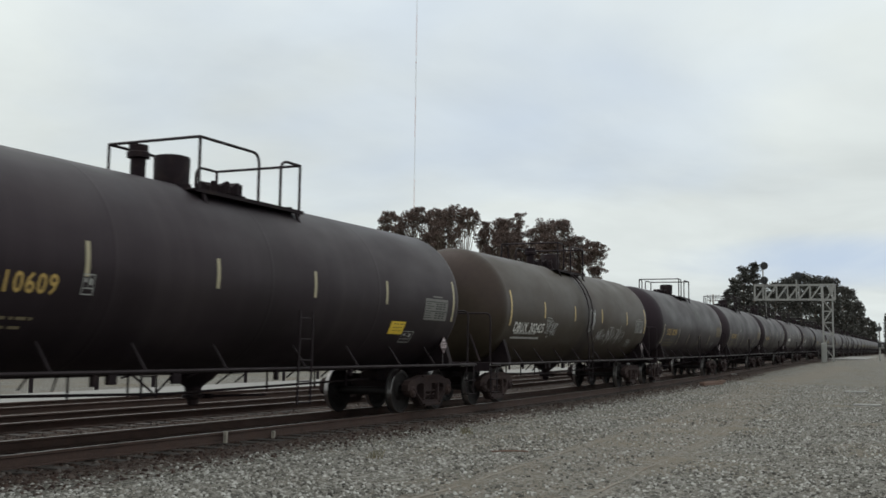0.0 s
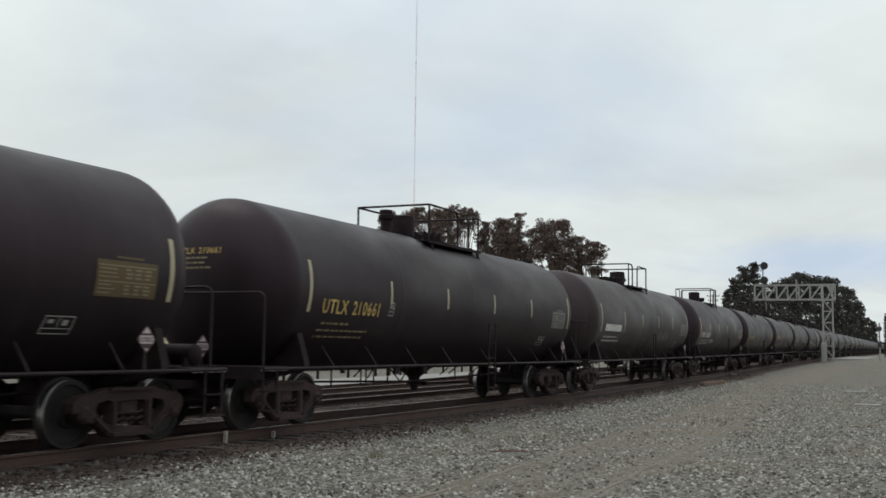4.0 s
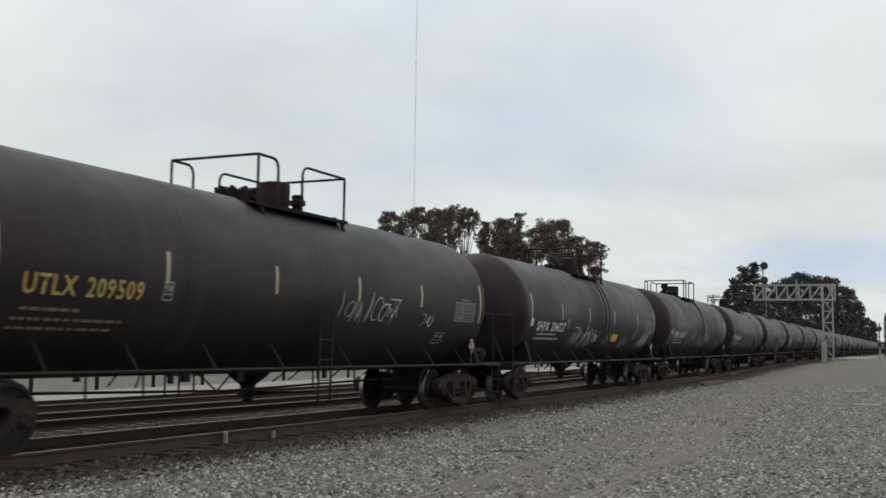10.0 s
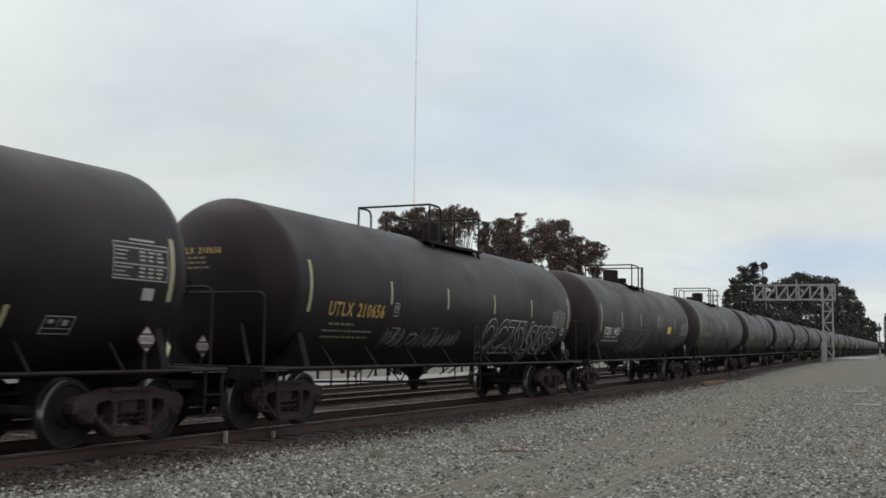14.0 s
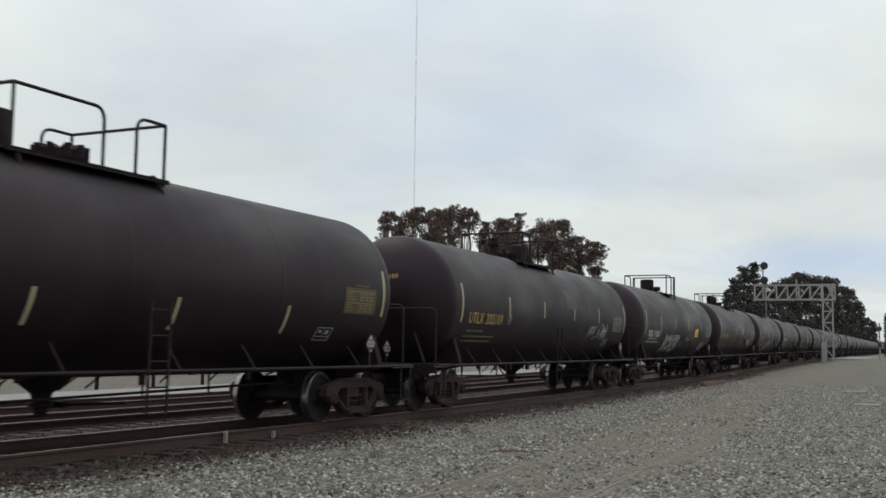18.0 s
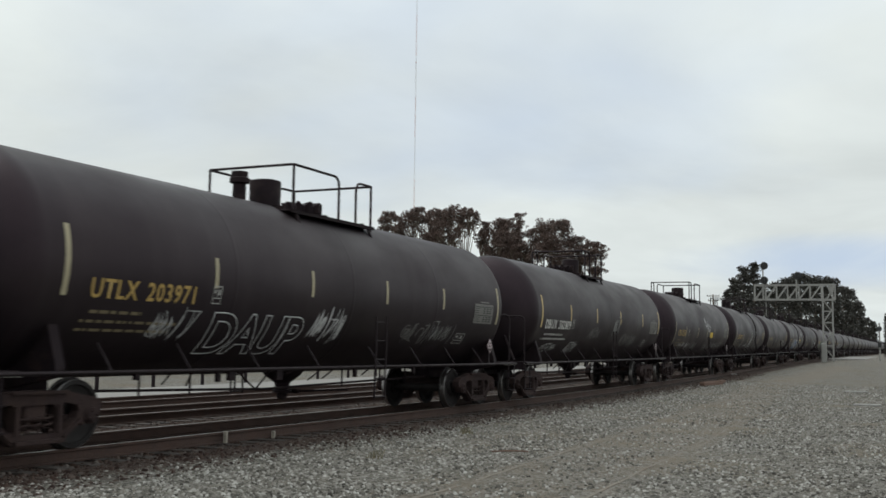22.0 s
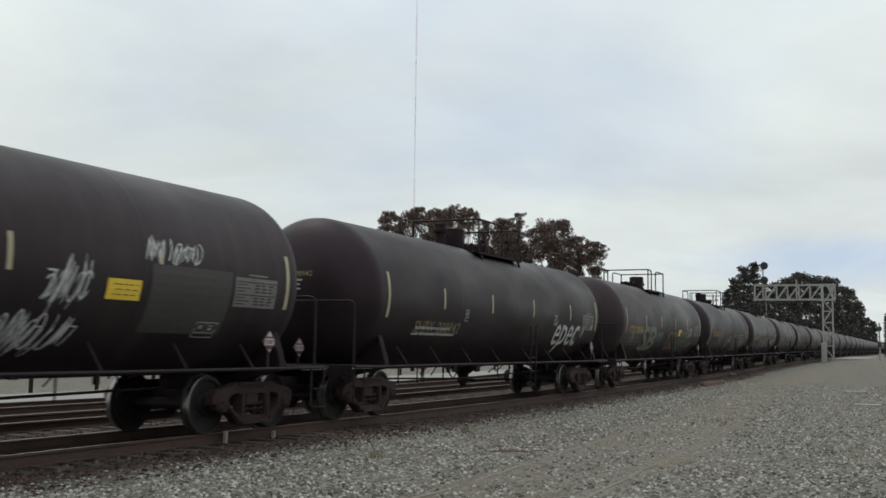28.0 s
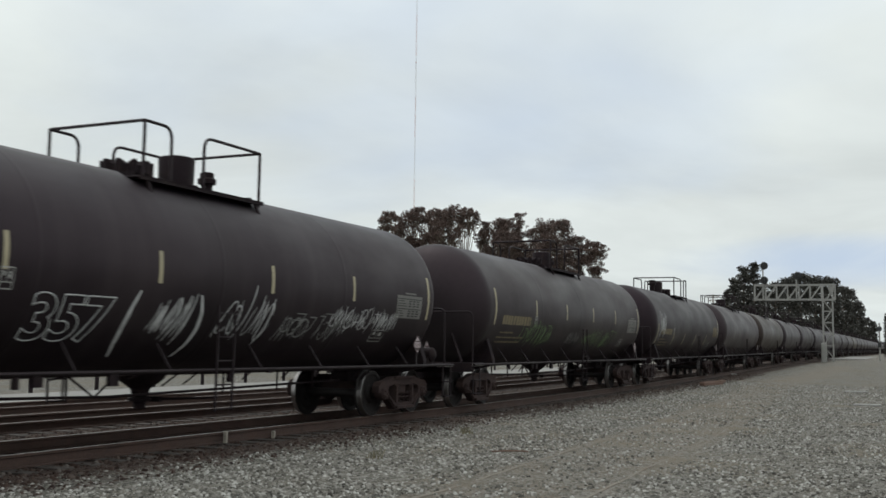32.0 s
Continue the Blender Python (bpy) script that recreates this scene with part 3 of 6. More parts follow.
def tank_shape(rings=(-3.6, 0.0, 3.6)):
    prof = [(-NEAR - HEAD * math.cos(a), R * math.sin(a)) for a in (0, 0.12, 0.26, 0.42, 0.6, 0.78, 0.96, 1.14, 1.3, 1.44)]
    prof += [(-NEAR, R), (-NEAR + 0.06, R)]
    for y in rings:
        prof += [(y - 0.06, R), (y - 0.03, R), (y - 0.012, R + 0.0025), (y + 0.012, R + 0.0025), (y + 0.03, R), (y + 0.06, R)]
    prof += [(HALF - 0.06, R), (HALF, R)]
    prof += [(HALF + HEAD * math.cos(a), R * math.sin(a)) for a in (1.44, 1.3, 1.14, 0.96, 0.78, 0.6, 0.42, 0.26, 0.12, 0)]
    return Shape().lathe(prof, 56, "y", (0, 0, ZC))


def on_tank(y, a, lift=0.0):
    """A place on the tank's side; a is metres of arc above its middle line."""
    t, e = a / R, max(0.0, (y - HALF) if y > 0 else (-y - NEAR)) / HEAD
    r = R * math.sqrt(max(0.05, 1 - e * e)) + lift
    return (math.cos(t) * r, y, ZC + math.sin(t) * r)


def arc_of(z):
    return R * math.asin(max(-0.99, min(0.99, (z - ZC) / R)))


def strip(y, z0, z1, w, lift=0.004, lean=0.0):
    sh = Shape()
    a0, a1 = arc_of(z0), arc_of(z1)
    n = max(2, int((a1 - a0) / 0.12))
    pts = []
    for i in range(n + 1):
        a = a0 + (a1 - a0) * i / n
        pts += [on_tank(y - w / 2 + lean * i / n, a, lift), on_tank(y + w / 2 + lean * i / n, a, lift)]
    return sh.add(pts, [(2 * i, 2 * i + 1, 2 * i + 3, 2 * i + 2) for i in range(n)])


def side_frame_shape():
    """Cast frame: deep top beam over the bearings, sloping legs to the spring seat, two rounded windows."""
    h, z = BASE / 2, WHEEL_R
    half = [(h + 0.20, z + 0.02), (h + 0.20, z + 0.15), (h + 0.10, z + 0.23), (h - 0.18, z + 0.27), (0.44, z + 0.33), (0.0, z + 0.34)]
    under = [(0.0, z - 0.33), (0.38, z - 0.33), (0.47, z - 0.28), (0.71, z - 0.09), (0.75, z - 0.13), (0.79, z - 0.11), (0.79, z + 0.04),
             (h, z + 0.10), (h + 0.10, z + 0.03)]
    outer = half + [(-y, v) for y, v in half[-2::-1]] + [(-y, v) for y, v in under[:0:-1]] + under
    window = [(0.38, z - 0.15), (0.43, z - 0.18), (0.64, z - 0.03), (0.69, z + 0.06), (0.65, z + 0.14), (0.43, z + 0.18), (0.38, z + 0.14)]
    nest = [(-0.27, z - 0.20), (0.27, z - 0.20), (0.29, z - 0.16), (0.29, z + 0.12), (0.25, z + 0.16), (-0.25, z + 0.16), (-0.29, z + 0.12), (-0.29, z - 0.16)]
    loops = [outer, window, [(-y, v) for y, v in window], nest]
    flat = [p for loop in loops for p in loop]
    tris = geometry.tessellate_polygon([[Vector((y, v, 0)) for y, v in loop] for loop in loops])
    n, sh = len(flat), Shape()
    a, thick = 0.0, 0.16
    faces = [tuple(t) for t in tris] + [tuple(i + n for i in t[::-1]) for t in tris]
    k = 0
    for loop in loops:
        m = len(loop)
        faces += [(k + i, k + n + i, k + n + (i + 1) % m, k + (i + 1) % m) for i in range(m)]
        k += m
    sh.add([(a, y, v) for y, v in flat] + [(a + thick, y, v) for y, v in flat], faces)
    # flanges cast along the top beam and the spring seat
    sh.box((thick + 0.02, 0, z + 0.315), (0.05, 0.9, 0.04)).box((thick + 0.03, 0, z - 0.29), (0.08, 0.78, 0.05))
    for e in (-1, 1):
        sh.bar((thick + 0.015, e * 0.42, z - 0.26), (thick + 0.015, e * 0.70, z - 0.05), 0.04, 0.04, (1, 0, 0))
        sh.box((thick + 0.01, e * 0.345, z - 0.02), (0.04, 0.07, 0.36))
    return sh


def spring_shape():
    sh = Shape()
    z = WHEEL_R
    for y in (-0.19, 0.0, 0.19):
        pts = [(math.cos(t * 0.9) * 0.075, y + math.sin(t * 0.9) * 0.075, z - 0.17 + 0.012 * t) for t in range(0, 20)]
        sh.tube(pts, 0.017, 5)
    return sh


def wheelset_shape():
    sh = Shape()
    for k in (-1, 1):
        a = 0.7535 * k
        prof = [(-0.07, 0.10), (-0.075, 0.16), (-0.02, 0.19), (0.0, 0.32), (-0.055, 0.385), (-0.068, 0.40), (-0.068, 0.484), (-0.045, 0.488),
                (-0.032, 0.463)]
        tread = [(-0.032, 0.463), (0.064, WHEEL_R - 0.002), (0.07, WHEEL_R - 0.009)]
        back = [(0.07, WHEEL_R - 0.009), (0.072, 0.39), (0.045, 0.375), (0.03, 0.32), (0.02, 0.19), (0.08, 0.16), (0.085, 0.10)]
        sh.slot = 0
        sh.lathe([(a + k * u, r) for u, r in prof], 28, "x")
        sh.slot = 1
        sh.lathe([(a + k * u, r) for u, r in tread], 28, "x")
        sh.slot = 0
        sh.lathe([(a + k * u, r) for u, r in back], 28, "x")
        # cast lifting holes, which show the wheel's turn
        for t in range(3):
            sh.cyl((a + k * 0.028, 0.27 * math.cos(t * 2.094), 0.27 * math.sin(t * 2.094)),
                   (a + k * 0.034, 0.27 * math.cos(t * 2.094), 0.27 * math.sin(t * 2.094)), 0.022, 6)
    sh.cyl((-0.98, 0, 0), (0.98, 0, 0), 0.085, 12)
    return sh


def bearing_shape():
    sh = Shape().lathe([(-0.12, 0.0), (-0.12, 0.115), (0.05, 0.12), (0.06, 0.10), (0.085, 0.09), (0.09, 0.0)], 14, "x")
    for t in range(3):
        sh.cyl((0.085, 0.055 * math.cos(t * 2.094), 0.055 * math.sin(t * 2.094)), (0.11, 0.055 * math.cos(t * 2.094), 0.055 * math.sin(t * 2.094)), 0.02, 6)
    return sh


TRUCK_MESH = {}


def add_truck(car, y):
    t = TRUCK_MESH
    if not t:
        bol = Shape().box((0, 0, WHEEL_R + 0.08), (2.1, 0.36, 0.26), bevel=0.03).cyl((0, 0, WHEEL_R + 0.2), (0, 0, 0.86), 0.2, 14)
        bol.box((0, -0.62, WHEEL_R - 0.05), (1.9, 0.09, 0.11)).box((0, 0.62, WHEEL_R - 0.05), (1.9, 0.09, 0.11))
        bol.bar((0, -0.62, WHEEL_R), (0.1, 0.62, WHEEL_R + 0.1), 0.05, 0.05)
        t["bolster"] = bol.mesh("bolster", [M["truck"]], True)
        t["side"] = side_frame_shape().mesh("side_frame", [M["truck"]])
        t["springs"] = spring_shape().mesh("springs", [M["truck"]], True)
        t["wheelset"] = wheelset_shape().mesh("wheelset", [M["wheel"], M["tread"]], True)
        t["bearing"] = bearing_shape().mesh("bearing", [M["truck"]], True)
    truck = part("truck", t["bolster"], None, car, "dusty cast steel four-wheel truck")
    truck.matrix_basis = pose(0, y, 0)
    for k in (-1, 1):
        part("side_frame", t["side"], None, truck).matrix_basis = pose(0.93, 0, 0) if k > 0 else pose(-0.93, 0, 0, 0, 0, 180)
        tagged(part("suspension", t["springs"], None, truck), kind="stuff").matrix_basis = pose(1.01 * k, 0, 0)
        for e in (-1, 1):
            part("bearing", t["bearing"], None, truck).matrix_basis = pose(1.06 * k, e * BASE / 2, WHEEL_R, 0, 0, 0 if k > 0 else 180)
    for e in (-1, 1):
        w = part("wheelset", t["wheelset"], None, truck, "steel wheels with polished treads on an axle")
        w.matrix_parent_inverse = pose(0, e * BASE / 2, WHEEL_R)
    return truck


def part_of(name, me, parent, label=""):
    return part(name, me, None, parent, label)


# tops of the several builds: near end, opening, far end of the railing; manway, dome, relief valves (y, tall)
TOPS = {"n": ((-1.06, -0.46, 0.31, 1.80), -0.38, 0.78, ((1.58, 0),)),
        "m": ((-1.06, -0.50, 0.20, 1.40), -0.42, 0.55, ((1.16, 0),)),
        "r": ((-1.08, 0.50, 1.15, 1.76), 0.63, -0.62, ((-1.42, 1),)),
        "x": ((-1.45, -0.86, -0.17, 1.16), -0.50, 0.52, ((-1.36, 1), (1.16, 0))),
        "d": ((-0.95, -0.42, 0.27, 1.00), -0.62, 0.36, ()),
        "q": ((-1.46, 0.12, 0.77, 1.38), 0.25, -1.0, ((-1.80, 1),)),
        "e": ((-0.55, 0.5, 1.02, 1.24), 0.62, -0.25, ())}
RAIL_X = 0.92


def railing_shapes(y0, g0, g1, y1):
    """Two long sides with an opening for the ladder, joined by the ends."""
    z0, z1, x = 3.76, 4.62, RAIL_X
    out = []
    for k in (-1, 1):
        sh = Shape()
        sh.tube([(k * x, y0, z0), (k * x, y0, z1)] + bend([(k * x, y0, z1), (k * x, g0, z1), (k * x, g0, z0)], 0.2), 0.025)
        out.append(sh)
        sh = Shape()
        sh.tube(bend([(k * x, g1, z0), (k * x, g1, z1), (k * x, y1, z1)], 0.2) + [(k * x, y1, z1), (k * x, y1, z0 - 0.06)], 0.025)
        out.append(sh)
    for y in (y0, y1):
        out.append(Shape().tube([(-x, y, z1), (x, y, z1)], 0.025))
    return out


def ladder_shape(k, tall):
    sh = Shape()
    for y in (-0.2, 0.2):
        pts = [(k * 1.64, y, 0.42), (k * 1.66, y, 1.5)] + ([] if tall else [(k * 1.66, y, 1.98)])
        if tall:
            pts += [(k * math.cos(t) * (R + 0.13), y, ZC + math.sin(t) * (R + 0.13)) for t in (-0.3, -0.1, 0.1, 0.3, 0.5, 0.7, 0.9)]
        sh.tube(pts, 0.02, 6)
    for i in range(5):
        z = 0.46 + i * 0.35
        sh.tube([(k * 1.65, -0.2, z), (k * 1.65, 0.2, z)], 0.013, 5)
    for i in range(5 if tall else 0):
        t = -0.1 + i * 0.25
        sh.tube([(k * math.cos(t) * (R + 0.13), e * 0.2, ZC + math.sin(t) * (R + 0.13)) for e in (-1, 1)], 0.013, 5)
    return sh


CAR_MESH = {}


def car_meshes():
    c = CAR_MESH
    for key in ("tank", "tank_brown", "tank_dusty"):
        c[key] = tank_shape().mesh("tank", [M[key]], True)
    fr = []
    for k in (-1, 1):
        sh = Shape()
        # stub sill, bolster cradle, end platform
        sh.box((0, k * 7.55, 0.86), (0.42, 3.1, 0.36), bevel=0.02)
        for e in (-1, 1):
            sh.add([(e * 0.2, k * 6.98, 0.72), (e * 1.46, k * 6.98, 0.98), (e * 1.46, k * 6.98, 1.12), (e * 1.30, k * 6.98, 1.62),
                    (e * 0.75, k * 6.98, 1.1), (e * 0.2, k * 6.98, 0.95),
                    (e * 0.2, k * 7.14, 0.72), (e * 1.46, k * 7.14, 0.98), (e * 1.46, k * 7.14, 1.12), (e * 1.30, k * 7.14, 1.62),
                    (e * 0.75, k * 7.14, 1.1), (e * 0.2, k * 7.14, 0.95)],
                   [(0, 1, 2, 3, 4, 5), (11, 10, 9, 8, 7, 6), (0, 6, 7, 1), (1, 7, 8, 2), (2, 8, 9, 3), (3, 9, 10, 4), (4, 10, 11, 5), (5, 11, 6, 0)])
        fr.append(sh.mesh("stub_sill", [M["frame"]], True))
    c["sill"] = fr
    c["platform"] = [Shape().box((0, k * 8.02, 1.03), (2.9, 0.78, 0.05), bevel=0.01).box((0, k * 8.40, 0.95), (2.9, 0.06, 0.2)).mesh("end_platform", [M["frame"]])
                     for k in (-1, 1)]
    c["sill_text"] = []
    rng = random.Random(77)
    for k in (-1, 1):
        st = Shape()
        y = k * 8.02 - 0.36
        while y < k * 8.02 + 0.34:
            w = rng.uniform(0.05, 0.14)
            st.box((1.456, y + w / 2, 1.0), (0.012, w, 0.035))
            y += w + 0.035
        c["sill_text"].append(st.mesh("small_lettering", [M["letter_w"]]))
    c["coupler"] = [Shape().box((0, k * 8.56, 0.87), (0.16, 0.4, 0.2), bevel=0.03).box((0.05, k * 8.78, 0.87), (0.30, 0.24, 0.27), bevel=0.05)
                    .tube([(-0.3, k * 8.45, 0.8), (-0.34, k * 8.7, 0.5), (-0.2, k * 8.86, 0.42)], 0.03, 6).mesh("coupler", [M["frame"]], True) for k in (-1, 1)]
    hr = []
    for k in (-1, 1):
        y = 8.1 if k > 0 else -8.3
        hr.append(Shape().tube(bend([(1.42, y, 1.02), (1.42, y, 2.25), (-1.42, y, 2.25), (-1.42, y, 1.02)], 0.14), 0.022).mesh("end_handrail", [M["pipe"]], True))
    c["end_rail"] = hr
    bars = []
    for k in (-1, 1):
        sh = Shape().tube([(k * 1.5, -8.4, 1.02), (k * 1.5, 8.4, 1.02)], 0.028, 8)
        for y in (-6.2, -4.6, -2.9, -1.1, 1.1, 2.9, 4.6, 6.2):
            sh.tube([(k * 1.5, y, 1.02), (k * 1.22, y, 1.40)], 0.018, 5)
        bars.append(sh.mesh("side_rail", [M["pipe"]], True))
    c["side_rail"] = bars
    c["step"] = []
    for k in (-1, 1):
        for e in (-1, 1):
            sh = Shape()
            for q in (-0.2, 0.2):
                sh.bar((e * 1.46, k * 8.15 + q, 1.0), (e * 1.46, k * 8.15 + q, 0.34), 0.05, 0.015, (1, 0, 0))
            sh.box((e * 1.46, k * 8.15, 0.35), (0.16, 0.44, 0.02)).box((e * 1.46, k * 8.15, 0.66), (0.12, 0.44, 0.02))
            c["step"].append(sh.mesh("corner_step", [M["frame"]]))
    for key, ((y0, g0, g1, y1), _, _, _) in TOPS.items():
        mid, long = (y0 + y1) / 2, y1 - y0 + 0.16
        sh = Shape().box((0, mid, 3.79), (2 * RAIL_X + 0.1, long, 0.03), bevel=0.008)
        for e in (-1, 1):
            sh.box((e * (RAIL_X + 0.03), mid, 3.775), (0.04, long, 0.06))
            for y in (y0 + 0.1, y1 - 0.1):
                sh.bar((e * RAIL_X, y, 3.76), (e * 1.02, y, 3.5), 0.06, 0.04)
        for y in (y0, mid, y1):
            sh.box((0, y, 3.83), (1.5, 0.07, 0.1))
        c["platform_" + key] = sh.mesh("top_walkway", [M["frame"]])
        c["railing_" + key] = [s.mesh("railing", [M["pipe"]], True) for s in railing_shapes(y0, g0, g1, y1)]
    dome = Shape().lathe([(3.8, 0.25), (3.94, 0.25), (3.96, 0.285), (4.40, 0.295), (4.43, 0.28), (4.45, 0.2), (4.46, 0.0)], 24, "z", (0, 0, 0))
    for t in range(12):
        dome.cyl((0.265 * math.cos(t * 0.5236), 0.265 * math.sin(t * 0.5236), 3.9), (0.265 * math.cos(t * 0.5236), 0.265 * math.sin(t * 0.5236), 3.955), 0.02, 5)
    c["dome"] = dome.mesh("valve_housing", [M["frame"]], True)
    man = Shape().lathe([(3.80, 0.29), (4.0, 0.29), (4.0, 0.16)], 22, "z")
    n = 40
    ring = [(r, z) for z, r in ((3.97, 1.0), (4.10, 1.0))]
    pts = []
    for k, z in ring:
        pts += [((0.40 if t % 4 < 2 else 0.32) * math.cos(6.2832 * t / n), (0.40 if t % 4 < 2 else 0.32) * math.sin(6.2832 * t / n), z + (0.07 if t % 4 < 2 and z > 4 else 0)) for t in range(n)]
    man.add(pts + [(0, 0, 3.97), (0, 0, 4.17)], [(t, (t + 1) % n, n + (t + 1) % n, n + t) for t in range(n)] + [((t + 1) % n, t, 2 * n) for t in range(n)]
            + [(n + t, n + (t + 1) % n, 2 * n + 1) for t in range(n)])
    c["manway"] = man.mesh("manway_cover", [M["frame"]])
    c["valve"] = Shape().lathe([(3.86, 0.10), (4.10, 0.10), (4.12, 0.16), (4.20, 0.16), (4.22, 0.12), (4.30, 0.12), (4.32, 0.08), (4.33, 0)], 14, "z", (0, 0, 0)).mesh("relief_valve", [M["frame"]], True)
    c["valve_tall"] = Shape().lathe([(3.86, 0.12), (4.26, 0.12), (4.28, 0.18), (4.36, 0.18), (4.38, 0.15), (4.48, 0.15), (4.50, 0.0)], 14, "z", (0, 0, 0)).mesh("relief_valve", [M["frame"]], True)
    c["ladder"] = {tall: [ladder_shape(k, tall).mesh("ladder", [M["pipe"]], True) for k in (-1, 1)] for tall in (False, True)}
    out = Shape().lathe([(1.0, 0.46), (0.84, 0.34), (0.70, 0.15), (0.58, 0.12), (0.56, 0.18), (0.52, 0.18), (0.50, 0.10), (0.40, 0.09), (0.38, 0.0)], 18, "z", (0, 0, 0))
    c["outlet"] = out.box((0, 0.2, 0.54), (0.5, 0.08, 0.08)).tube([(0.1, 0.2, 0.54), (1.3, 0.22, 0.6)], 0.02, 5).mesh("bottom_outlet", [M["frame"]], True)
    rig = Shape().tube([(0.3, -5.6, 0.72), (0.3, -1.0, 0.62), (0.25, 5.6, 0.72)], 0.022, 6)
    for y in (-4.3, -3.1, -1.9, 1.7, 3.3, 4.5):
        rig.tube([(0.3, y, 1.0), (0.3, y, 0.60)], 0.018, 5)
    rig.tube([(0.3, -1.9, 0.98), (0.3, -1.3, 0.62), (0.3, -0.8, 0.98)], 0.018, 5)
    rig.tube([(-0.5, -5.4, 0.95), (-0.5, 5.4, 0.95)], 0.03, 6)
    rng = random.Random(41)
    y = -5.4
    while y < 5.4:
        deep = rng.uniform(0.05, 0.2)
        if rng.random() < 0.45:
            rig.box((1.2, y, 1.0 - deep / 2), (0.06, rng.uniform(0.05, 0.22), deep))
        else:
            rig.tube([(1.2, y, 1.0), (1.0, y + rng.uniform(-0.2, 0.2), 1.0 - deep * 1.4)], 0.014, 5)
        y += rng.uniform(0.25, 0.8)
    rig.tube([(1.2, -5.5, 0.99), (1.2, 5.5, 0.99)], 0.022, 6)
    c["rigging"] = rig.mesh("brake_rod", [M["frame"]], True)
    c["reservoir"] = Shape().lathe([(-0.45, 0.0), (-0.44, 0.1), (-0.39, 0.16), (0.39, 0.16), (0.44, 0.1), (0.45, 0.0)], 18, "x", (0.72, 8.15, 1.24)) \
        .box((0.4, 8.1, 1.12), (0.06, 0.3, 0.16)).box((1.05, 8.1, 1.12), (0.06, 0.3, 0.16)).mesh("air_reservoir", [M["frame"]], True)
    c["brake_staff"] = Shape().tube([(-0.6, -8.25, 1.05), (-0.6, -8.25, 2.6)], 0.025, 6).mesh("brake_staff", [M["frame"]], True)
    wheel = [(-0.6 + 0.26 * math.cos(t * 0.3491), -8.29, 2.35 + 0.26 * math.sin(t * 0.3491)) for t in range(19)]
    c["brake_wheel"] = Shape().tube(wheel, 0.02, 6).tube([(-0.86, -8.29, 2.35), (-0.34, -8.29, 2.35)], 0.015, 5).tube([(-0.6, -8.29, 2.09), (-0.6, -8.29, 2.61)], 0.015, 5).mesh("brake_wheel", [M["frame"]], True)
    c["brace"] = Shape().tube([(0.5, -7.75, 2.1), (1.15, -8.3, 1.08)], 0.03, 6).mesh("brace", [M["frame"]], True)
    d = 0.27
    c["placard_back"] = Shape().box((0, 0, 0), (0.012, d, d), pose(0, 0, 0, 45)).mesh("placard", [M["placard_r"]])
    mark = Shape()
    for sx in (-1, 1):
        x = 0.009 * sx
        mark.add([(x, -0.085, 0.085), (x, 0.085, 0.085), (x, 0.0, 0.17)], [(0, 1, 2) if sx > 0 else (2, 1, 0)])
        mark.add([(x, -0.035, -0.12), (x, 0.035, -0.12), (x, 0.0, -0.165)], [(2, 1, 0) if sx > 0 else (0, 1, 2)])
        mark.add([(x, -0.13, -0.055), (x, 0.13, -0.055), (x, 0.13, 0.055), (x, -0.13, 0.055)], [(0, 1, 2, 3) if sx > 0 else (3, 2, 1, 0)])
    c["placard_mark"] = mark.mesh("placard_mark", [M["placard_w"]])
    bars = Shape()
    for q in range(4):
        bars.box((0, -0.085 + q * 0.056, 0), (0.024, 0.026, 0.075))
    c["placard_bars"] = bars.mesh("placard_number", [M["placard_r"]])
    c["placard_holder"] = Shape().box((-0.02, 0, -0.22), (0.02, 0.06, 0.4), bevel=0.004).mesh("placard_holder", [M["pipe"]])


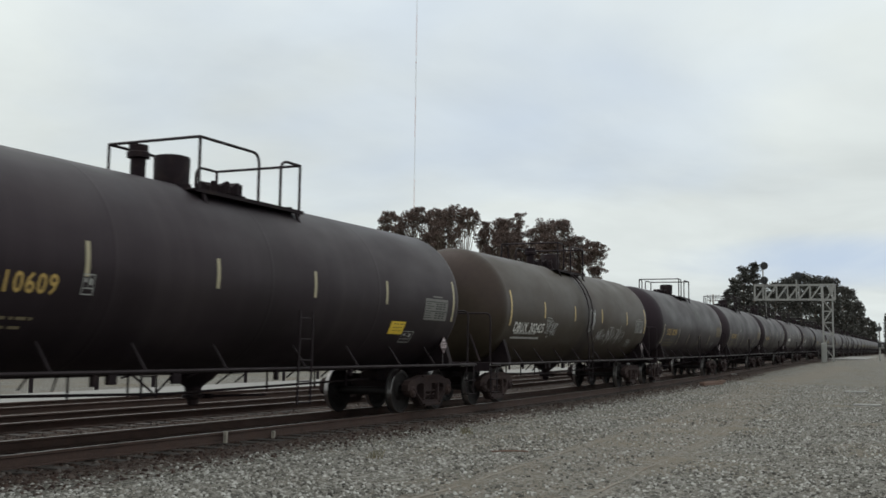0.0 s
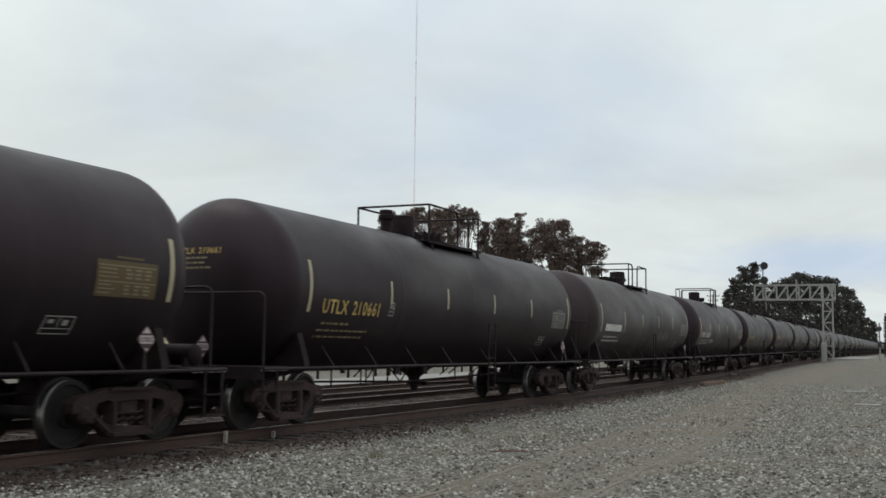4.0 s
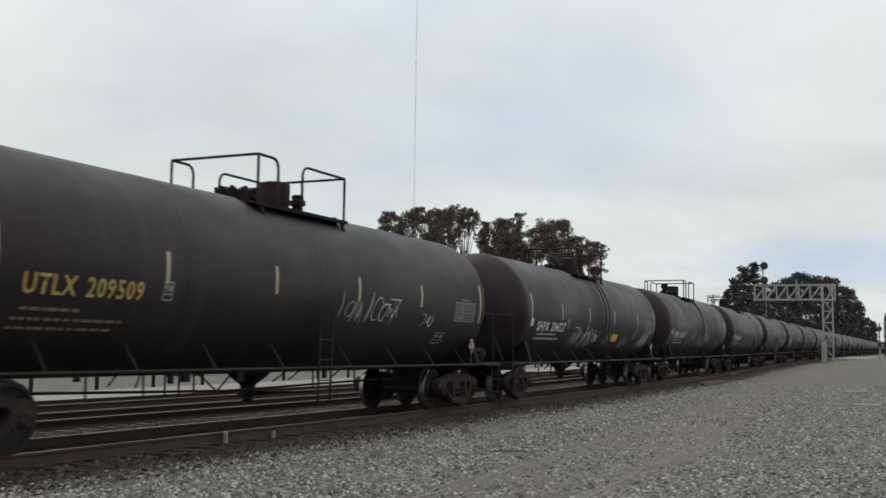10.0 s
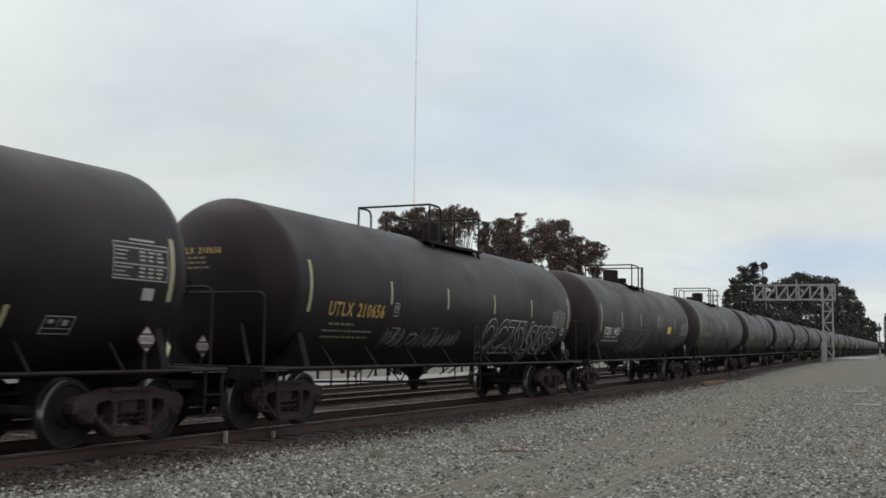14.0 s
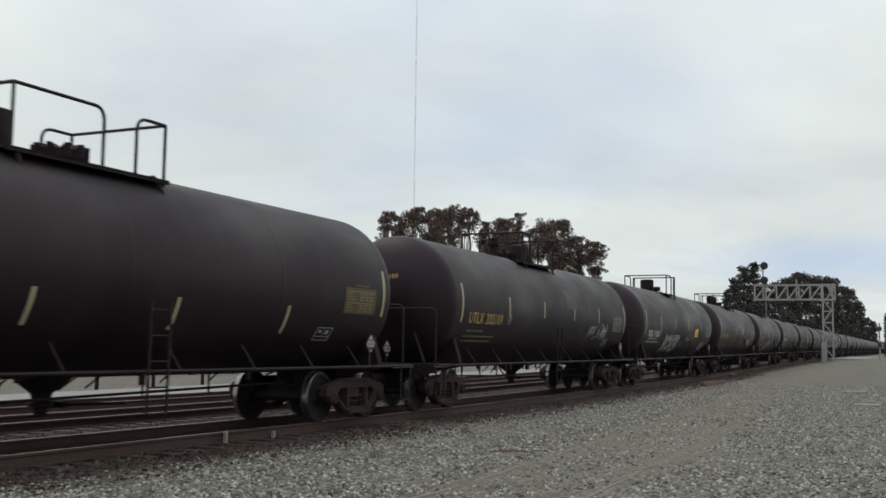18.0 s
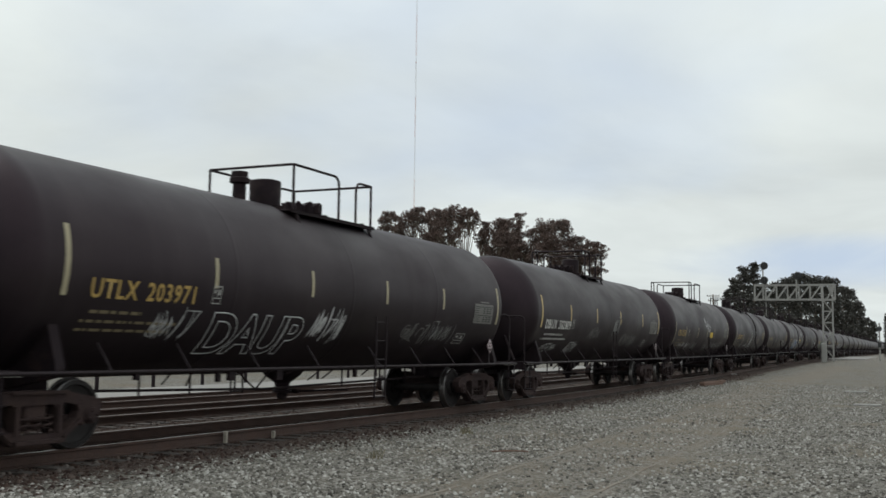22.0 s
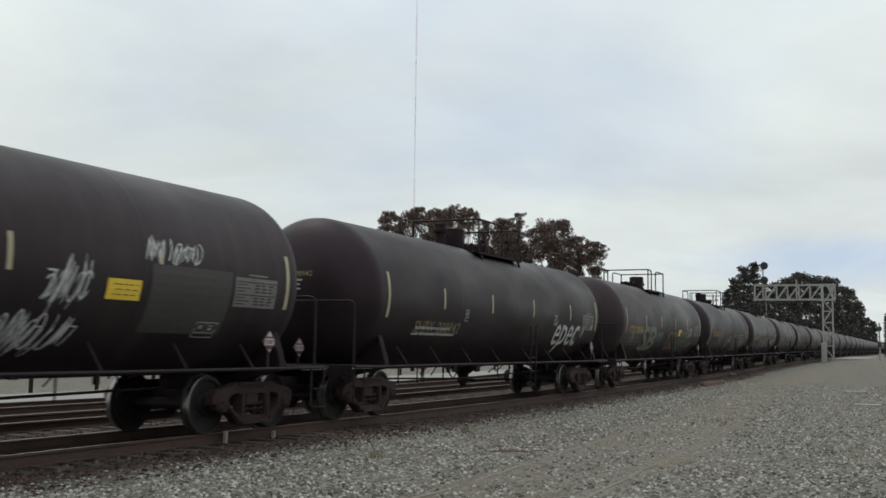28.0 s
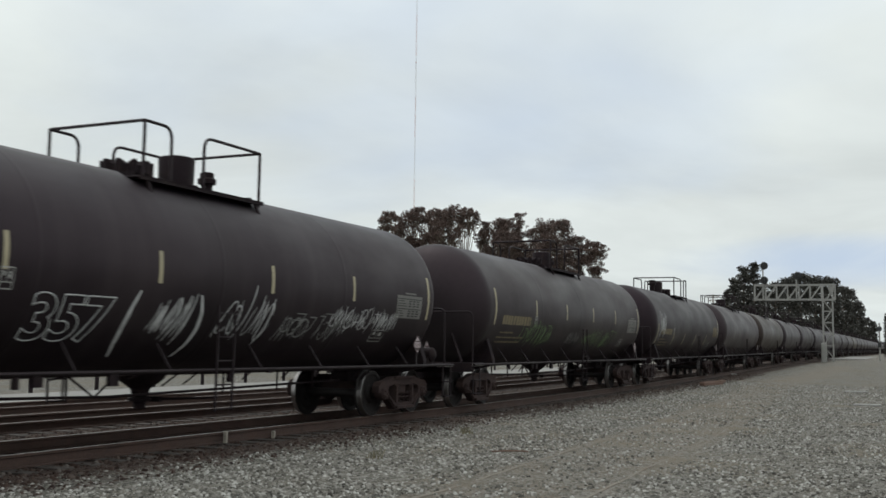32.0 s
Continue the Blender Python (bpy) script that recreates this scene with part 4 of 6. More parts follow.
def build_car(top, tall):
    c = CAR_MESH
    car = new("tank_car")
    part_of("tank", c["tank"], car)
    (y0, g0, g1, y1), man_y, dome_y, valves = TOPS[top]
    for i in range(2):
        part_of("stub_sill", c["sill"][i], car)
        part_of("end_platform", c["platform"][i], car)
        part_of("coupler", c["coupler"][i], car)
        part_of("side_rail", c["side_rail"][i], car)
        part_of("ladder", c["ladder"][tall][i], car).matrix_basis = pose(0, (g0 + g1) / 2, 0)
        tagged(part_of("small_lettering", c["sill_text"][i], car), kind="stuff")
    for me in c["end_rail"]:
        part_of("end_handrail", me, car)
    for i in range(4):
        part_of("corner_step", c["step"][i], car)
    flip = pose(0, 0, 0, 0, 0, 180) if top in "req" else Matrix()
    deck = part_of("top_walkway", c["platform_" + top], car)
    deck.matrix_basis = pose(0, -0.12, 0)
    for me in c["railing_" + top]:
        part_of("railing", me, deck)
    part_of("valve_housing", c["dome"], deck).matrix_basis = pose(0, dome_y, 0)
    part_of("manway_cover", c["manway"], deck).matrix_basis = pose(0, man_y, 0)
    for y, high in valves:
        part_of("relief_valve", c["valve_tall" if high else "valve"], deck).matrix_basis = pose(0, y, 0)
    part_of("bottom_outlet", c["outlet"], car)
    part_of("brake_rod", c["rigging"], car)
    for name in ("brake_staff", "brake_wheel", "brace") + (() if top == "x" else ("air_reservoir",)):
        part_of(name, c["reservoir" if name == "air_reservoir" else name], car).matrix_basis = flip
    for y, x, z in ((6.6, 1.50, 1.45), (-8.37, 0.27, 1.36)):
        p = part_of("placard", c["placard_back"], car, "dark red hazard diamond with white marks")
        p.matrix_basis = pose(x, y, z)
        part_of("placard_mark", c["placard_mark"], p)
        part_of("placard_number", c["placard_bars"], p)
        part_of("placard_holder", c["placard_holder"], p)
    for y in (-TRUCK_NEAR, TRUCK_Y):
        add_truck(car, y)
    return car


def text_mesh(body, height, weight=0.007, spread=1.0, line=0.0):
    cu = bpy.data.curves.new("lettering", "FONT")
    cu.body, cu.size, cu.resolution_u = body, height / 0.69, 2
    cu.offset = weight * height / 0.3
    cu.space_character = spread
    if line:
        cu.fill_mode, cu.bevel_depth, cu.bevel_resolution, cu.resolution_u = "NONE", line, 0, 5
    ob = bpy.data.objects.new("lettering", cu)
    me = bpy.data.meshes.new_from_object(ob)
    bpy.data.objects.remove(ob)
    me.materials.clear()
    return me


def wrap(me, y0, z0, width=None, lift=0.006, slope=0.0):
    """Lays flat lettering on the tank's side, from y0 on, at the height z0."""
    ys = [v.co.y for v in me.vertices]
    if max(ys) - min(ys) > 0.34:
        # cut across, so that the letters follow the round tank
        bm = bmesh.new()
        bm.from_mesh(me)
        h = min(ys) + 0.08
        while h < max(ys):
            bmesh.ops.bisect_plane(bm, geom=bm.verts[:] + bm.edges[:] + bm.faces[:], plane_co=(0, h, 0), plane_no=(0, 1, 0))
            h += 0.08
        bm.to_mesh(me)
        bm.free()
    xs = [v.co.x for v in me.vertices]
    lo, hi = min(xs), max(xs)
    k = width / (hi - lo) if width else 1.0
    a0 = arc_of(z0)
    for v in me.vertices:
        v.co = on_tank(y0 + (v.co.x - lo) * k, a0 + v.co.y + slope * (v.co.x - lo) * k, lift + 0.3 * v.co.z)
    return me


def on_head(x, z, lift=0.008):
    d = min(0.98, math.hypot(x, z - ZC) / R)
    return (x, -NEAR - HEAD * math.sqrt(1 - d * d) - lift, z)


def side_bars(rows, y0, z0, h, gap, seed, mat, name, parent, label="", sizes=(0.05, 0.2), lift=0.008):
    """Lines of lettering too small to read, as bars."""
    rng = random.Random(seed)
    sh = Shape()
    for i, length in enumerate(rows):
        y = y0 + rng.uniform(0, 0.1)
        end = y0 + length
        while y < end:
            w = rng.uniform(*sizes)
            a = arc_of(z0 - i * gap)
            b = min(end, y + w)
            sh.add([on_tank(y, a, lift), on_tank(b, a, lift), on_tank(b, a + h, lift), on_tank(y, a + h, lift)], [(0, 1, 2, 3)])
            y = b + rng.uniform(0.025, 0.06)
    return tagged(part(name, sh, mat, parent, label, smooth=False), kind="stuff")


def panel(parent, y, z, w, h, mat, name="data_panel", filled=False, label=""):
    sh = Shape()
    a = arc_of(z)

    def rect(u0, v0, u1, v1, lift=0.005):
        n = max(1, int((v1 - v0) / 0.12))
        for i in range(n):
            p, q = v0 + (v1 - v0) * i / n, v0 + (v1 - v0) * (i + 1) / n
            sh.add([on_tank(y + u0, a + p, lift), on_tank(y + u1, a + p, lift), on_tank(y + u1, a + q, lift), on_tank(y + u0, a + q, lift)], [(0, 1, 2, 3)])
    t = 0.014
    if filled:
        rect(0, 0, w, h)
    else:
        rect(0, 0, w, t); rect(0, h - t, w, h); rect(0, t, t, h - t); rect(w - t, t, w, h - t)
        if w < 0.6:
            rect(t, h * 0.3, w - t, h * 0.3 + 0.012); rect(w * 0.48, h * 0.3 + 0.012, w * 0.48 + 0.012, h - t)
            rect(w * 0.62, h * 0.5, w * 0.8, h * 0.8); rect(w * 0.15, h * 0.6, w * 0.32, h * 0.8)
    return part(name, sh, mat, parent, label, smooth=False)


def data_panel(parent, y, z, w, h, ground, ink, border, seed):
    """A stencilled table: frame, ruled rows and short entries too small to read."""
    rng = random.Random(seed)
    a = arc_of(z)
    sh = Shape()

    def rect(u0, v0, u1, v1, slot, lift):
        sh.slot = slot
        n = max(1, int((v1 - v0) / 0.12))
        for i in range(n):
            p, q = v0 + (v1 - v0) * i / n, v0 + (v1 - v0) * (i + 1) / n
            sh.add([on_tank(y + u0, a + p, lift), on_tank(y + u1, a + p, lift), on_tank(y + u1, a + q, lift), on_tank(y + u0, a + q, lift)], [(0, 1, 2, 3)])
    rect(0, 0, w, h, 0, 0.003)
    t = 0.016
    for u0, v0, u1, v1 in ((0, 0, w, t), (0, h - t, w, h), (0, t, t, h - t), (w - t, t, w, h - t)):
        rect(u0, v0, u1, v1, 2, 0.005)
    rows = 8
    for i in range(rows):
        v = 0.035 + (h - 0.06) * i / rows
        if i in (3, 7):
            rect(0.03, v, w - 0.03, v + 0.018, 1, 0.005)
            continue
        rect(0.04, v + 0.008, w * rng.uniform(0.2, 0.38), v + 0.024, 1, 0.005)
        for u in (0.46, 0.62, 0.78):
            rect(w * u, v + 0.004, w * (u + rng.uniform(0.08, 0.13)), v + 0.032, 1, 0.005)
    rect(w * 0.3, h + 0.03, w * 0.75, h + 0.06, 2, 0.005)
    return part("data_panel", sh, [ground, ink, border], parent, "faded stencilled data table", smooth=False)


def scrawl(parent, y, z, w, h, paint, seed, loops=7, thick=0.03, name="graffiti", label=""):
    """Sprayed tag: overlapping quick strokes, letter by letter."""
    rng = random.Random(seed)
    sh = Shape()
    a0 = arc_of(z)
    cell = w / loops
    for k in range(loops):
        slant = rng.uniform(0.1, 0.45)
        for stroke in range(rng.choice((1, 2, 2, 3))):
            cx, cy = (k + rng.uniform(0.35, 0.65)) * cell, h * rng.uniform(0.4, 0.6)
            kind = rng.choice(("bowl", "bowl", "stem", "stem", "hook", "zig", "zig"))
            rx, ry = cell * rng.uniform(0.35, 0.75), h * rng.uniform(0.22, 0.5)
            if kind == "bowl":
                a, turn = rng.uniform(0, 6.28), rng.choice((-1, 1)) * rng.uniform(3.5, 6.0)
                line = [Vector((cx + rx * math.cos(a + turn * s / 14), cy + ry * math.sin(a + turn * s / 14))) for s in range(15)]
            elif kind == "stem":
                line = [Vector((cx + rx * 0.3 * math.sin(s * 0.35), cy + ry * 1.25 * (1 - s / 4))) for s in range(9)]
            elif kind == "zig":
                tops = [Vector((cx + rx * (-1 + 2 * s / 4), cy + ry * (1 if s % 2 else -1) * rng.uniform(0.7, 1.1))) for s in range(5)]
                line = [tops[s // 4].lerp(tops[min(s // 4 + 1, 4)], (s % 4) / 4) for s in range(17)]
            else:
                line = [Vector((cx - rx + 2 * rx * s / 6, cy + ry)) for s in range(6)] + [Vector((cx + rx - rx * 1.2 * s / 8, cy + ry - 2 * ry * s / 8 + 0.2 * ry * math.sin(s))) for s in range(9)]
            line = [Vector((p.x + slant * (p.y - h / 2), p.y)) for p in line]
            wd = thick * rng.uniform(0.6, 1.2)
            ring = []
            lift = 0.006 + 0.0006 * (k * 3 + stroke)
            for i, p in enumerate(line):
                d = line[min(i + 1, len(line) - 1)] - line[max(i - 1, 0)]
                d = d.normalized() if d.length > 1e-6 else Vector((1, 0))
                m = wd / 2 * (0.55 if i in (0, len(line) - 1) else 1)
                for e in (-1, 1):
                    q = p + Vector((-d.y, d.x)) * (e * m)
                    ring.append(on_tank(y + q.x, a0 + q.y, lift))
            sh.add(ring, [(2 * i, 2 * i + 1, 2 * i + 3, 2 * i + 2) for i in range(len(line) - 1)])
    return tagged(part(name, sh, M["spray_" + paint], parent, label, smooth=False), kind="stuff")


def sprayed(parent, body, y, z, w, h, paint, fill=None, swell=0.010, line=0.0105, slope=0.0, solid=False):
    """Sprayed letters: fat outlines with or without a fill, or solid strokes."""
    if fill:
        me = wrap(text_mesh(body, h, 0.032 if fill == "W" else swell, 0.9), y, z, w, 0.006, slope)
        me.materials.append(M["spray_" + fill])
        part("graffiti_fill", me, None, parent)
    if solid:
        me = wrap(text_mesh(body, h, swell, 1.0), y, z, w, 0.008, slope)
    else:
        me = wrap(text_mesh(body, h, swell, 0.9, line), y, z, w, 0.012, slope)
    me.materials.append(M["spray_" + paint])
    tagged(part("graffiti", me, None, parent), kind="stuff")


# mark, number, paint, top, tall ladder, strips, sprayed tags (y, z, width, height, paint, strokes)
CARS = {
    0: ("UTLX", "210609", "y", "r", 0, "hi", [], {"sign": (4.3, 1.66)}),
    1: ("DBUX", "302425", "w", "x", 1, "hi", [(-4.35, 1.75, 1.0, 0.5, "w", 5), (-0.15, 1.85, 0.5, 0.8, "w", 2), (0.9, 1.6, 3.4, 0.55, "w", 10)], {"at": (-6.75, 1.84, 2.3)}),
    2: ("UTLX", "203954", "y", "m", 0, "lo", [], {"patch": (0.2, 2.75, 1.1, 0.5)}),
    3: ("UTLX", "203973", "y", "m", 0, "lo", [(-3.1, 2.35, 0.25, 0.2, "w", 2)], {}),
    4: ("UTLX", "210661", "y", "r", 0, "hi", [], {}),
    5: ("UTLX", "", "w", "n", 0, "hi", [(1.0, 1.7, 2.2, 0.4, "g", 7)], {}),
    6: ("DBUX", "302824", "w", "e", 0, "hi", [(-4.3, 1.68, 1.1, 0.22, "w", 7)], {}),
    7: ("UTLX", "203944", "y", "m", 0, "lo", [], {"patch": (0.3, 2.5, 0.55, 0.3)}),
    8: ("UTLX", "203945", "y", "r", 0, "lo", [], {"at": (-6.6, 2.12, 2.08)}),
    9: ("UTLX", "209509", "y", "n", 0, "hi", [(0.5, 1.85, 2.3, 0.5, "w", 7), (4.0, 1.8, 0.6, 0.35, "w", 3)], {}),
    10: ("SHPX", "204327", "w", "n", 1, "hi", [(-3.2, 1.4, 2.4, 0.8, "w", 7), (-1.0, 1.6, 0.6, 0.4, "w", 4), (0.5, 1.55, 0.6, 0.38, "W", 3), (2.6, 1.42, 0.85, 0.52, "t", 6), (4.0, 1.7, 0.45, 0.4, "w", 3),
                                               (5.3, 1.42, 1.1, 0.66, "w", 9)], {"sq": 1, "sign": (1.25, 1.65, 0.72, 0.27)}),
    11: ("SHPX", "205182", "w", "x", 1, "lo", [(-2.2, 1.75, 0.6, 0.5, "w", 3), (-0.5, 1.55, 2.2, 0.75, "w", 9), (1.8, 1.7, 0.7, 0.3, "l", 3)], {"sq": 1}),
    12: ("SHPX", "204299", "w", "r", 0, "lo", [(-2.1, 1.5, 0.55, 0.26, "w", 4), (1.42, 1.52, 0.5, 0.22, "l", 4), (2.94, 1.75, 0.65, 0.34, "d", 3)], {"sq": 1}),
    13: ("UTLX", "210656", "y", "n", 0, "hi", [(-4.1, 1.38, 3.6, 0.48, "g", 12)], {"at": (-6.4, 1.95, 2.07), "spray": [("OCZSV", 0.9, 1.30, 3.3, 0.92, "w", "k"), ("SJSR", 4.0, 1.28, 2.5, 0.86, "w", "k"), ("o", 6.5, 1.8, 0.4, 0.28, "w", "k")]}),
    14: ("TCBX", "194531", "w", "e", 0, "hi", [(-3.3, 1.3, 3.6, 0.3, "d", 11)], {"at": (-6.62, 1.88, 2.0), "spray": [("HABOM", -3.9, 1.36, 3.9, 0.86, "g", "k")], "sign": (3.0, 2.02)}),
    15: ("UTLX", "", "y", "n", 0, "hi", [(-3.3, 1.7, 2.0, 0.4, "d", 6)], {}),
    16: ("UTLX", "203874", "y", "q", 0, "lo", [], {}),
    17: ("UTLX", "202109", "y", "x", 0, "hi", [(3.0, 1.72, 2.0, 0.5, "w", 7)], {"patch": (0.6, 2.55, 1.0, 0.6)}),
    18: ("TCBX", "194533", "w", "e", 0, "hi", [(-4.9, 1.9, 0.6, 0.3, "t", 3), (-0.05, 1.42, 0.8, 0.48, "d", 6), (1.2, 1.74, 1.2, 0.32, "w", 6), (4.9, 1.2, 1.1, 0.72, "w", 7)], {"at": (-6.62, 1.88, 2.0), "spray": [("BOMES", -3.3, 1.34, 2.95, 0.7, "k", "W")], "sign": (2.9, 1.94, 0.78, 0.38)}),
    19: ("UTLX", "210556", "y", "r", 0, "hi", [(1.1, 2.15, 0.7, 0.45, "w", 3), (2.3, 1.8, 0.7, 0.45, "g", 3)], {"sign": (4.2, 1.68)}),
    20: ("UTLX", "203971", "y", "r", 0, "hi", [(-5.3, 1.45, 0.9, 0.5, "w", 4), (-1.15, 1.5, 1.0, 0.6, "w", 6), (2.3, 1.5, 1.3, 0.5, "d", 6), (3.6, 1.5, 1.2, 0.5, "g", 5)], {"spray": [("DAUP", -4.0, 1.28, 2.55, 0.72, "w", None)]}),
    21: ("DBUX", "302809", "w", "d", 0, "hi", [(-6.4, 1.30, 1.2, 0.35, "w", 5), (-4.0, 1.25, 0.9, 0.5, "w", 5), (-2.3, 1.7, 1.0, 0.4, "d", 4), (0.4, 1.75, 0.7, 0.7, "g", 4), (1.7, 1.5, 2.0, 0.5, "g", 7)], {}),
    22: ("UTLX", "203561", "y", "n", 0, "mix", [(-5.95, 1.44, 1.25, 0.3, "w", 5), (-4.28, 1.36, 1.0, 0.46, "w", 7), (-2.62, 1.38, 0.95, 0.44, "g", 7), (0.36, 1.35, 1.0, 0.4, "g", 7), (1.95, 1.42, 2.8, 0.36, "g", 14)], {"at": (-6.8, 1.98, 1.72), "words": [("RAG7", -0.35, 2.55, 1.6, 0.36, "w", -0.28)], "sign": (1.3, 1.95, 0.8, 0.27)}),
    23: ("UTLX", "203972", "y", "r", 1, "lo", [(-0.75, 1.3, 1.15, 1.0, "w", 6), (-0.5, 1.5, 0.7, 1.05, "W", 4), (1.3, 1.75, 0.95, 1.05, "w", 6), (-2.8, 1.5, 1.5, 0.2, "w", 9), (1.8, 1.45, 0.9, 0.24, "g", 6),
                                               (3.3, 1.45, 2.9, 0.24, "g", 12)], {"words": [("CHUNGS", -5.0, 1.5, 0.85, 0.2, "w", 0.0)]}),
    24: ("UTLX", "", "y", "n", 0, "lo", [(-3.0, 1.7, 3.0, 0.5, "g", 8), (2.0, 1.6, 2.4, 0.5, "w", 7)], {}),
    25: ("UTLX", "201763", "y", "x", 1, "hi", [(1.2, 1.22, 1.4, 0.72, "w", 10), (1.87, 1.85, 0.75, 0.6, "w", 5), (3.6, 2.52, 1.2, 0.34, "w", 6)], {"patch": (3.75, 1.55, 1.8, 1.0), "word": (-3.6, 1.42, 3.75, 0.86), "words": [("IMA", -4.7, 1.66, 0.8, 0.3, "w", 0.0)], "sign": (2.92, 1.97, 0.64, 0.28)}),
    26: ("SHPX", "208942", "w", "r", 0, "hi", [(2.9, 2.0, 0.35, 0.35, "w", 2), (5.5, 1.75, 0.4, 0.3, "w", 2)], {"fade": 1, "at": (-5.77, 1.72, 2.3), "words": [("epec", 3.25, 1.52, 2.2, 0.95, "w", 0.0)]}),
    27: ("UTLX", "205454", "y", "n", 0, "hi", [(-6.2, 1.6, 1.6, 0.5, "t", 6), (-2.2, 1.7, 1.2, 0.5, "t", 5), (4.05, 1.88, 1.0, 0.42, "w", 4)],
         {"spray": [("SB", -4.4, 1.38, 2.4, 0.95, "n", "d"), ("OD", 0.2, 1.38, 1.9, 0.8, "d", "O"), ("ER", 2.5, 1.36, 2.2, 0.85, "d", "N")], "sign": (2.1, 1.95)}),
    28: ("UTLX", "203873", "y", "q", 0, "lo", [(-1.6, 1.36, 1.0, 0.7, "w", 5), (-0.9, 1.72, 0.9, 0.36, "w", 4), (4.9, 1.6, 0.8, 0.42, "w", 4)], {"at": (-6.26, 2.04, 2.15), "spray": [("BATE", 1.5, 1.36, 3.4, 0.92, "w", None)]}),
    29: ("UTLX", "206788", "y", "n", 0, "hi", [(-1.5, 1.45, 0.9, 0.7, "w", 5), (0.2, 1.5, 1.2, 0.75, "w", 6), (1.8, 1.5, 2.0, 0.5, "g", 8), (3.3, 1.7, 2.4, 0.45, "w", 10)], {"spray": [("357", -3.6, 1.44, 1.4, 0.62, "w", None)], "words": [("(", -1.95, 1.4, 0.2, 0.8, "w", 0.0), (")", -0.5, 1.4, 0.2, 0.8, "w", 0.0)]}),
    30: ("UTLX", "", "y", "n", 0, "hi", [(-5.2, 1.5, 2.6, 0.65, "n", 9), (-1.0, 1.55, 1.2, 0.4, "d", 5), (0.5, 1.45, 3.6, 0.6, "n", 12)], {}),
    31: ("UTLX", "", "y", "r", 0, "lo", [(-7.0, 1.9, 1.1, 0.9, "w", 7)], {}),
}
FIRST, LAST = -1, 62


def lettered(car, i, data):
    mark, number, paint, top, extra, strips, tags, more = data
    ink = M["letter_y"] if paint == "y" else M["letter_w"]
    if more.get("fade"):
        ink = M["letter_d"]
    film = M["yellow"] if mark == "DBUX" else M["pale"]
    tank_marks = {"SHPX": (-7.4, -3.5, -1.3, 1.35, 4.3, 7.05)} if strips == "lo" else {}
    ys = tank_marks.get(mark) or ((-7.12, -4.5, -1.71, 1.22, 4.4, 7.05) if mark != "UTLX" else (-7.08, -4.1, -1.42, 1.3, 3.92, 7.05) if strips == "hi"
                                  else (-7.42, -5.04, -2.05, 0.46, 2.55, 7.05) if strips == "mix" else (-7.2, -3.95, -1.62, 1.04, 3.85, 7.05))
    for k, y in enumerate(ys):
        end = k in (0, 5)
        if k == 5:
            z0, z1 = 1.98, 2.86
        elif strips == "hi":
            z0, z1 = (1.98, 2.87) if end else (2.23, 2.68)
        elif strips == "mix":
            z0, z1 = (1.70, 2.55) if end else (1.93, 2.38)
        elif mark == "SHPX":
            z0, z1 = (1.42, 2.17) if end else (1.48, 1.83)
        else:
            z0, z1 = (1.63, 2.41) if end else (1.60, 2.06)
        part("reflective_strip", strip(y, z0, z1, (0.055 if y < -7.3 else 0.09) if end else 0.08), film, car, "faded yellow reflective strip")
    if number:
        y, z, w = more.get("at") or {"SHPX": (-6.58, 1.90, 2.48), "TCBX": (-6.62, 1.88, 2.0), "DBUX": (-6.75, 1.97, 2.3)}.get(mark, (-6.63, 1.98, 2.08))
        spread = 1.0 if mark == "TCBX" else 1.14
        pieces = [text_mesh(body, 0.25, 0.007, spread) for body in (mark, number)]
        long = [max(v.co.x for v in me.vertices) - min(v.co.x for v in me.vertices) for me in pieces]
        k = w / (sum(long) + 0.2)
        for me, y0, wide in zip(pieces, (y, y + k * (long[0] + 0.2)), long):
            side = wrap(me, y0, z, k * wide)
            side.materials.append(ink)
            part("lettering", side, None, car, "stencilled car number")
        pieces = [text_mesh(body, 0.105, 0.004, 1.1) for body in (mark, number)]
        long = [max(v.co.x for v in me.vertices) - min(v.co.x for v in me.vertices) for me in pieces]
        for me, start in zip(pieces, (0.0, long[0] + 0.09)):
            low = min(v.co.x for v in me.vertices)
            for v in me.vertices:
                v.co = on_head((v.co.x - low + start - (sum(long) + 0.09) / 2) * 0.95 - 0.1, (2.74 if mark == "SHPX" else 2.93) + v.co.y)
            me.materials.append(ink)
            part("lettering", me, None, car)
        sh = Shape()
        rng = random.Random(i + 900)
        for r in range(3):
            u = -rng.uniform(0.2, 0.3)
            while u < 0.18:
                q = u + rng.uniform(0.04, 0.13)
                sh.add([on_head(p - 0.1, (2.65 if mark == "SHPX" else 2.84) - r * 0.085 + e) for p, e in ((u, 0), (q, 0), (q, 0.034), (u, 0.034))], [(0, 1, 2, 3)])
                u = q + 0.03
        tagged(part("small_lettering", sh, M["letter_d"] if paint == "y" else M["letter_g"], car, smooth=False), kind="stuff")
    else:
        side_bars((2.1,), -6.6, 2.0, 0.23, 0.1, i, M["letter_d"] if paint == "y" else ink, "small_lettering", car, "", (0.13, 0.17))
    side_bars((1.0,) if paint == "y" else (1.7, 2.1), y + 0.05 if number else -6.6, 1.78, 0.045 if paint == "y" else 0.06, 0.12, i + 40, M["letter_d"] if paint == "y" else M["letter_g"], "small_lettering", car)
    side_bars((2.2,) if paint == "w" else (1.9, 1.8), y - 0.05 if number else -6.65, 1.66, 0.042, 0.11, i + 70, M["letter_d"] if paint == "y" else M["letter_g"], "small_lettering", car)
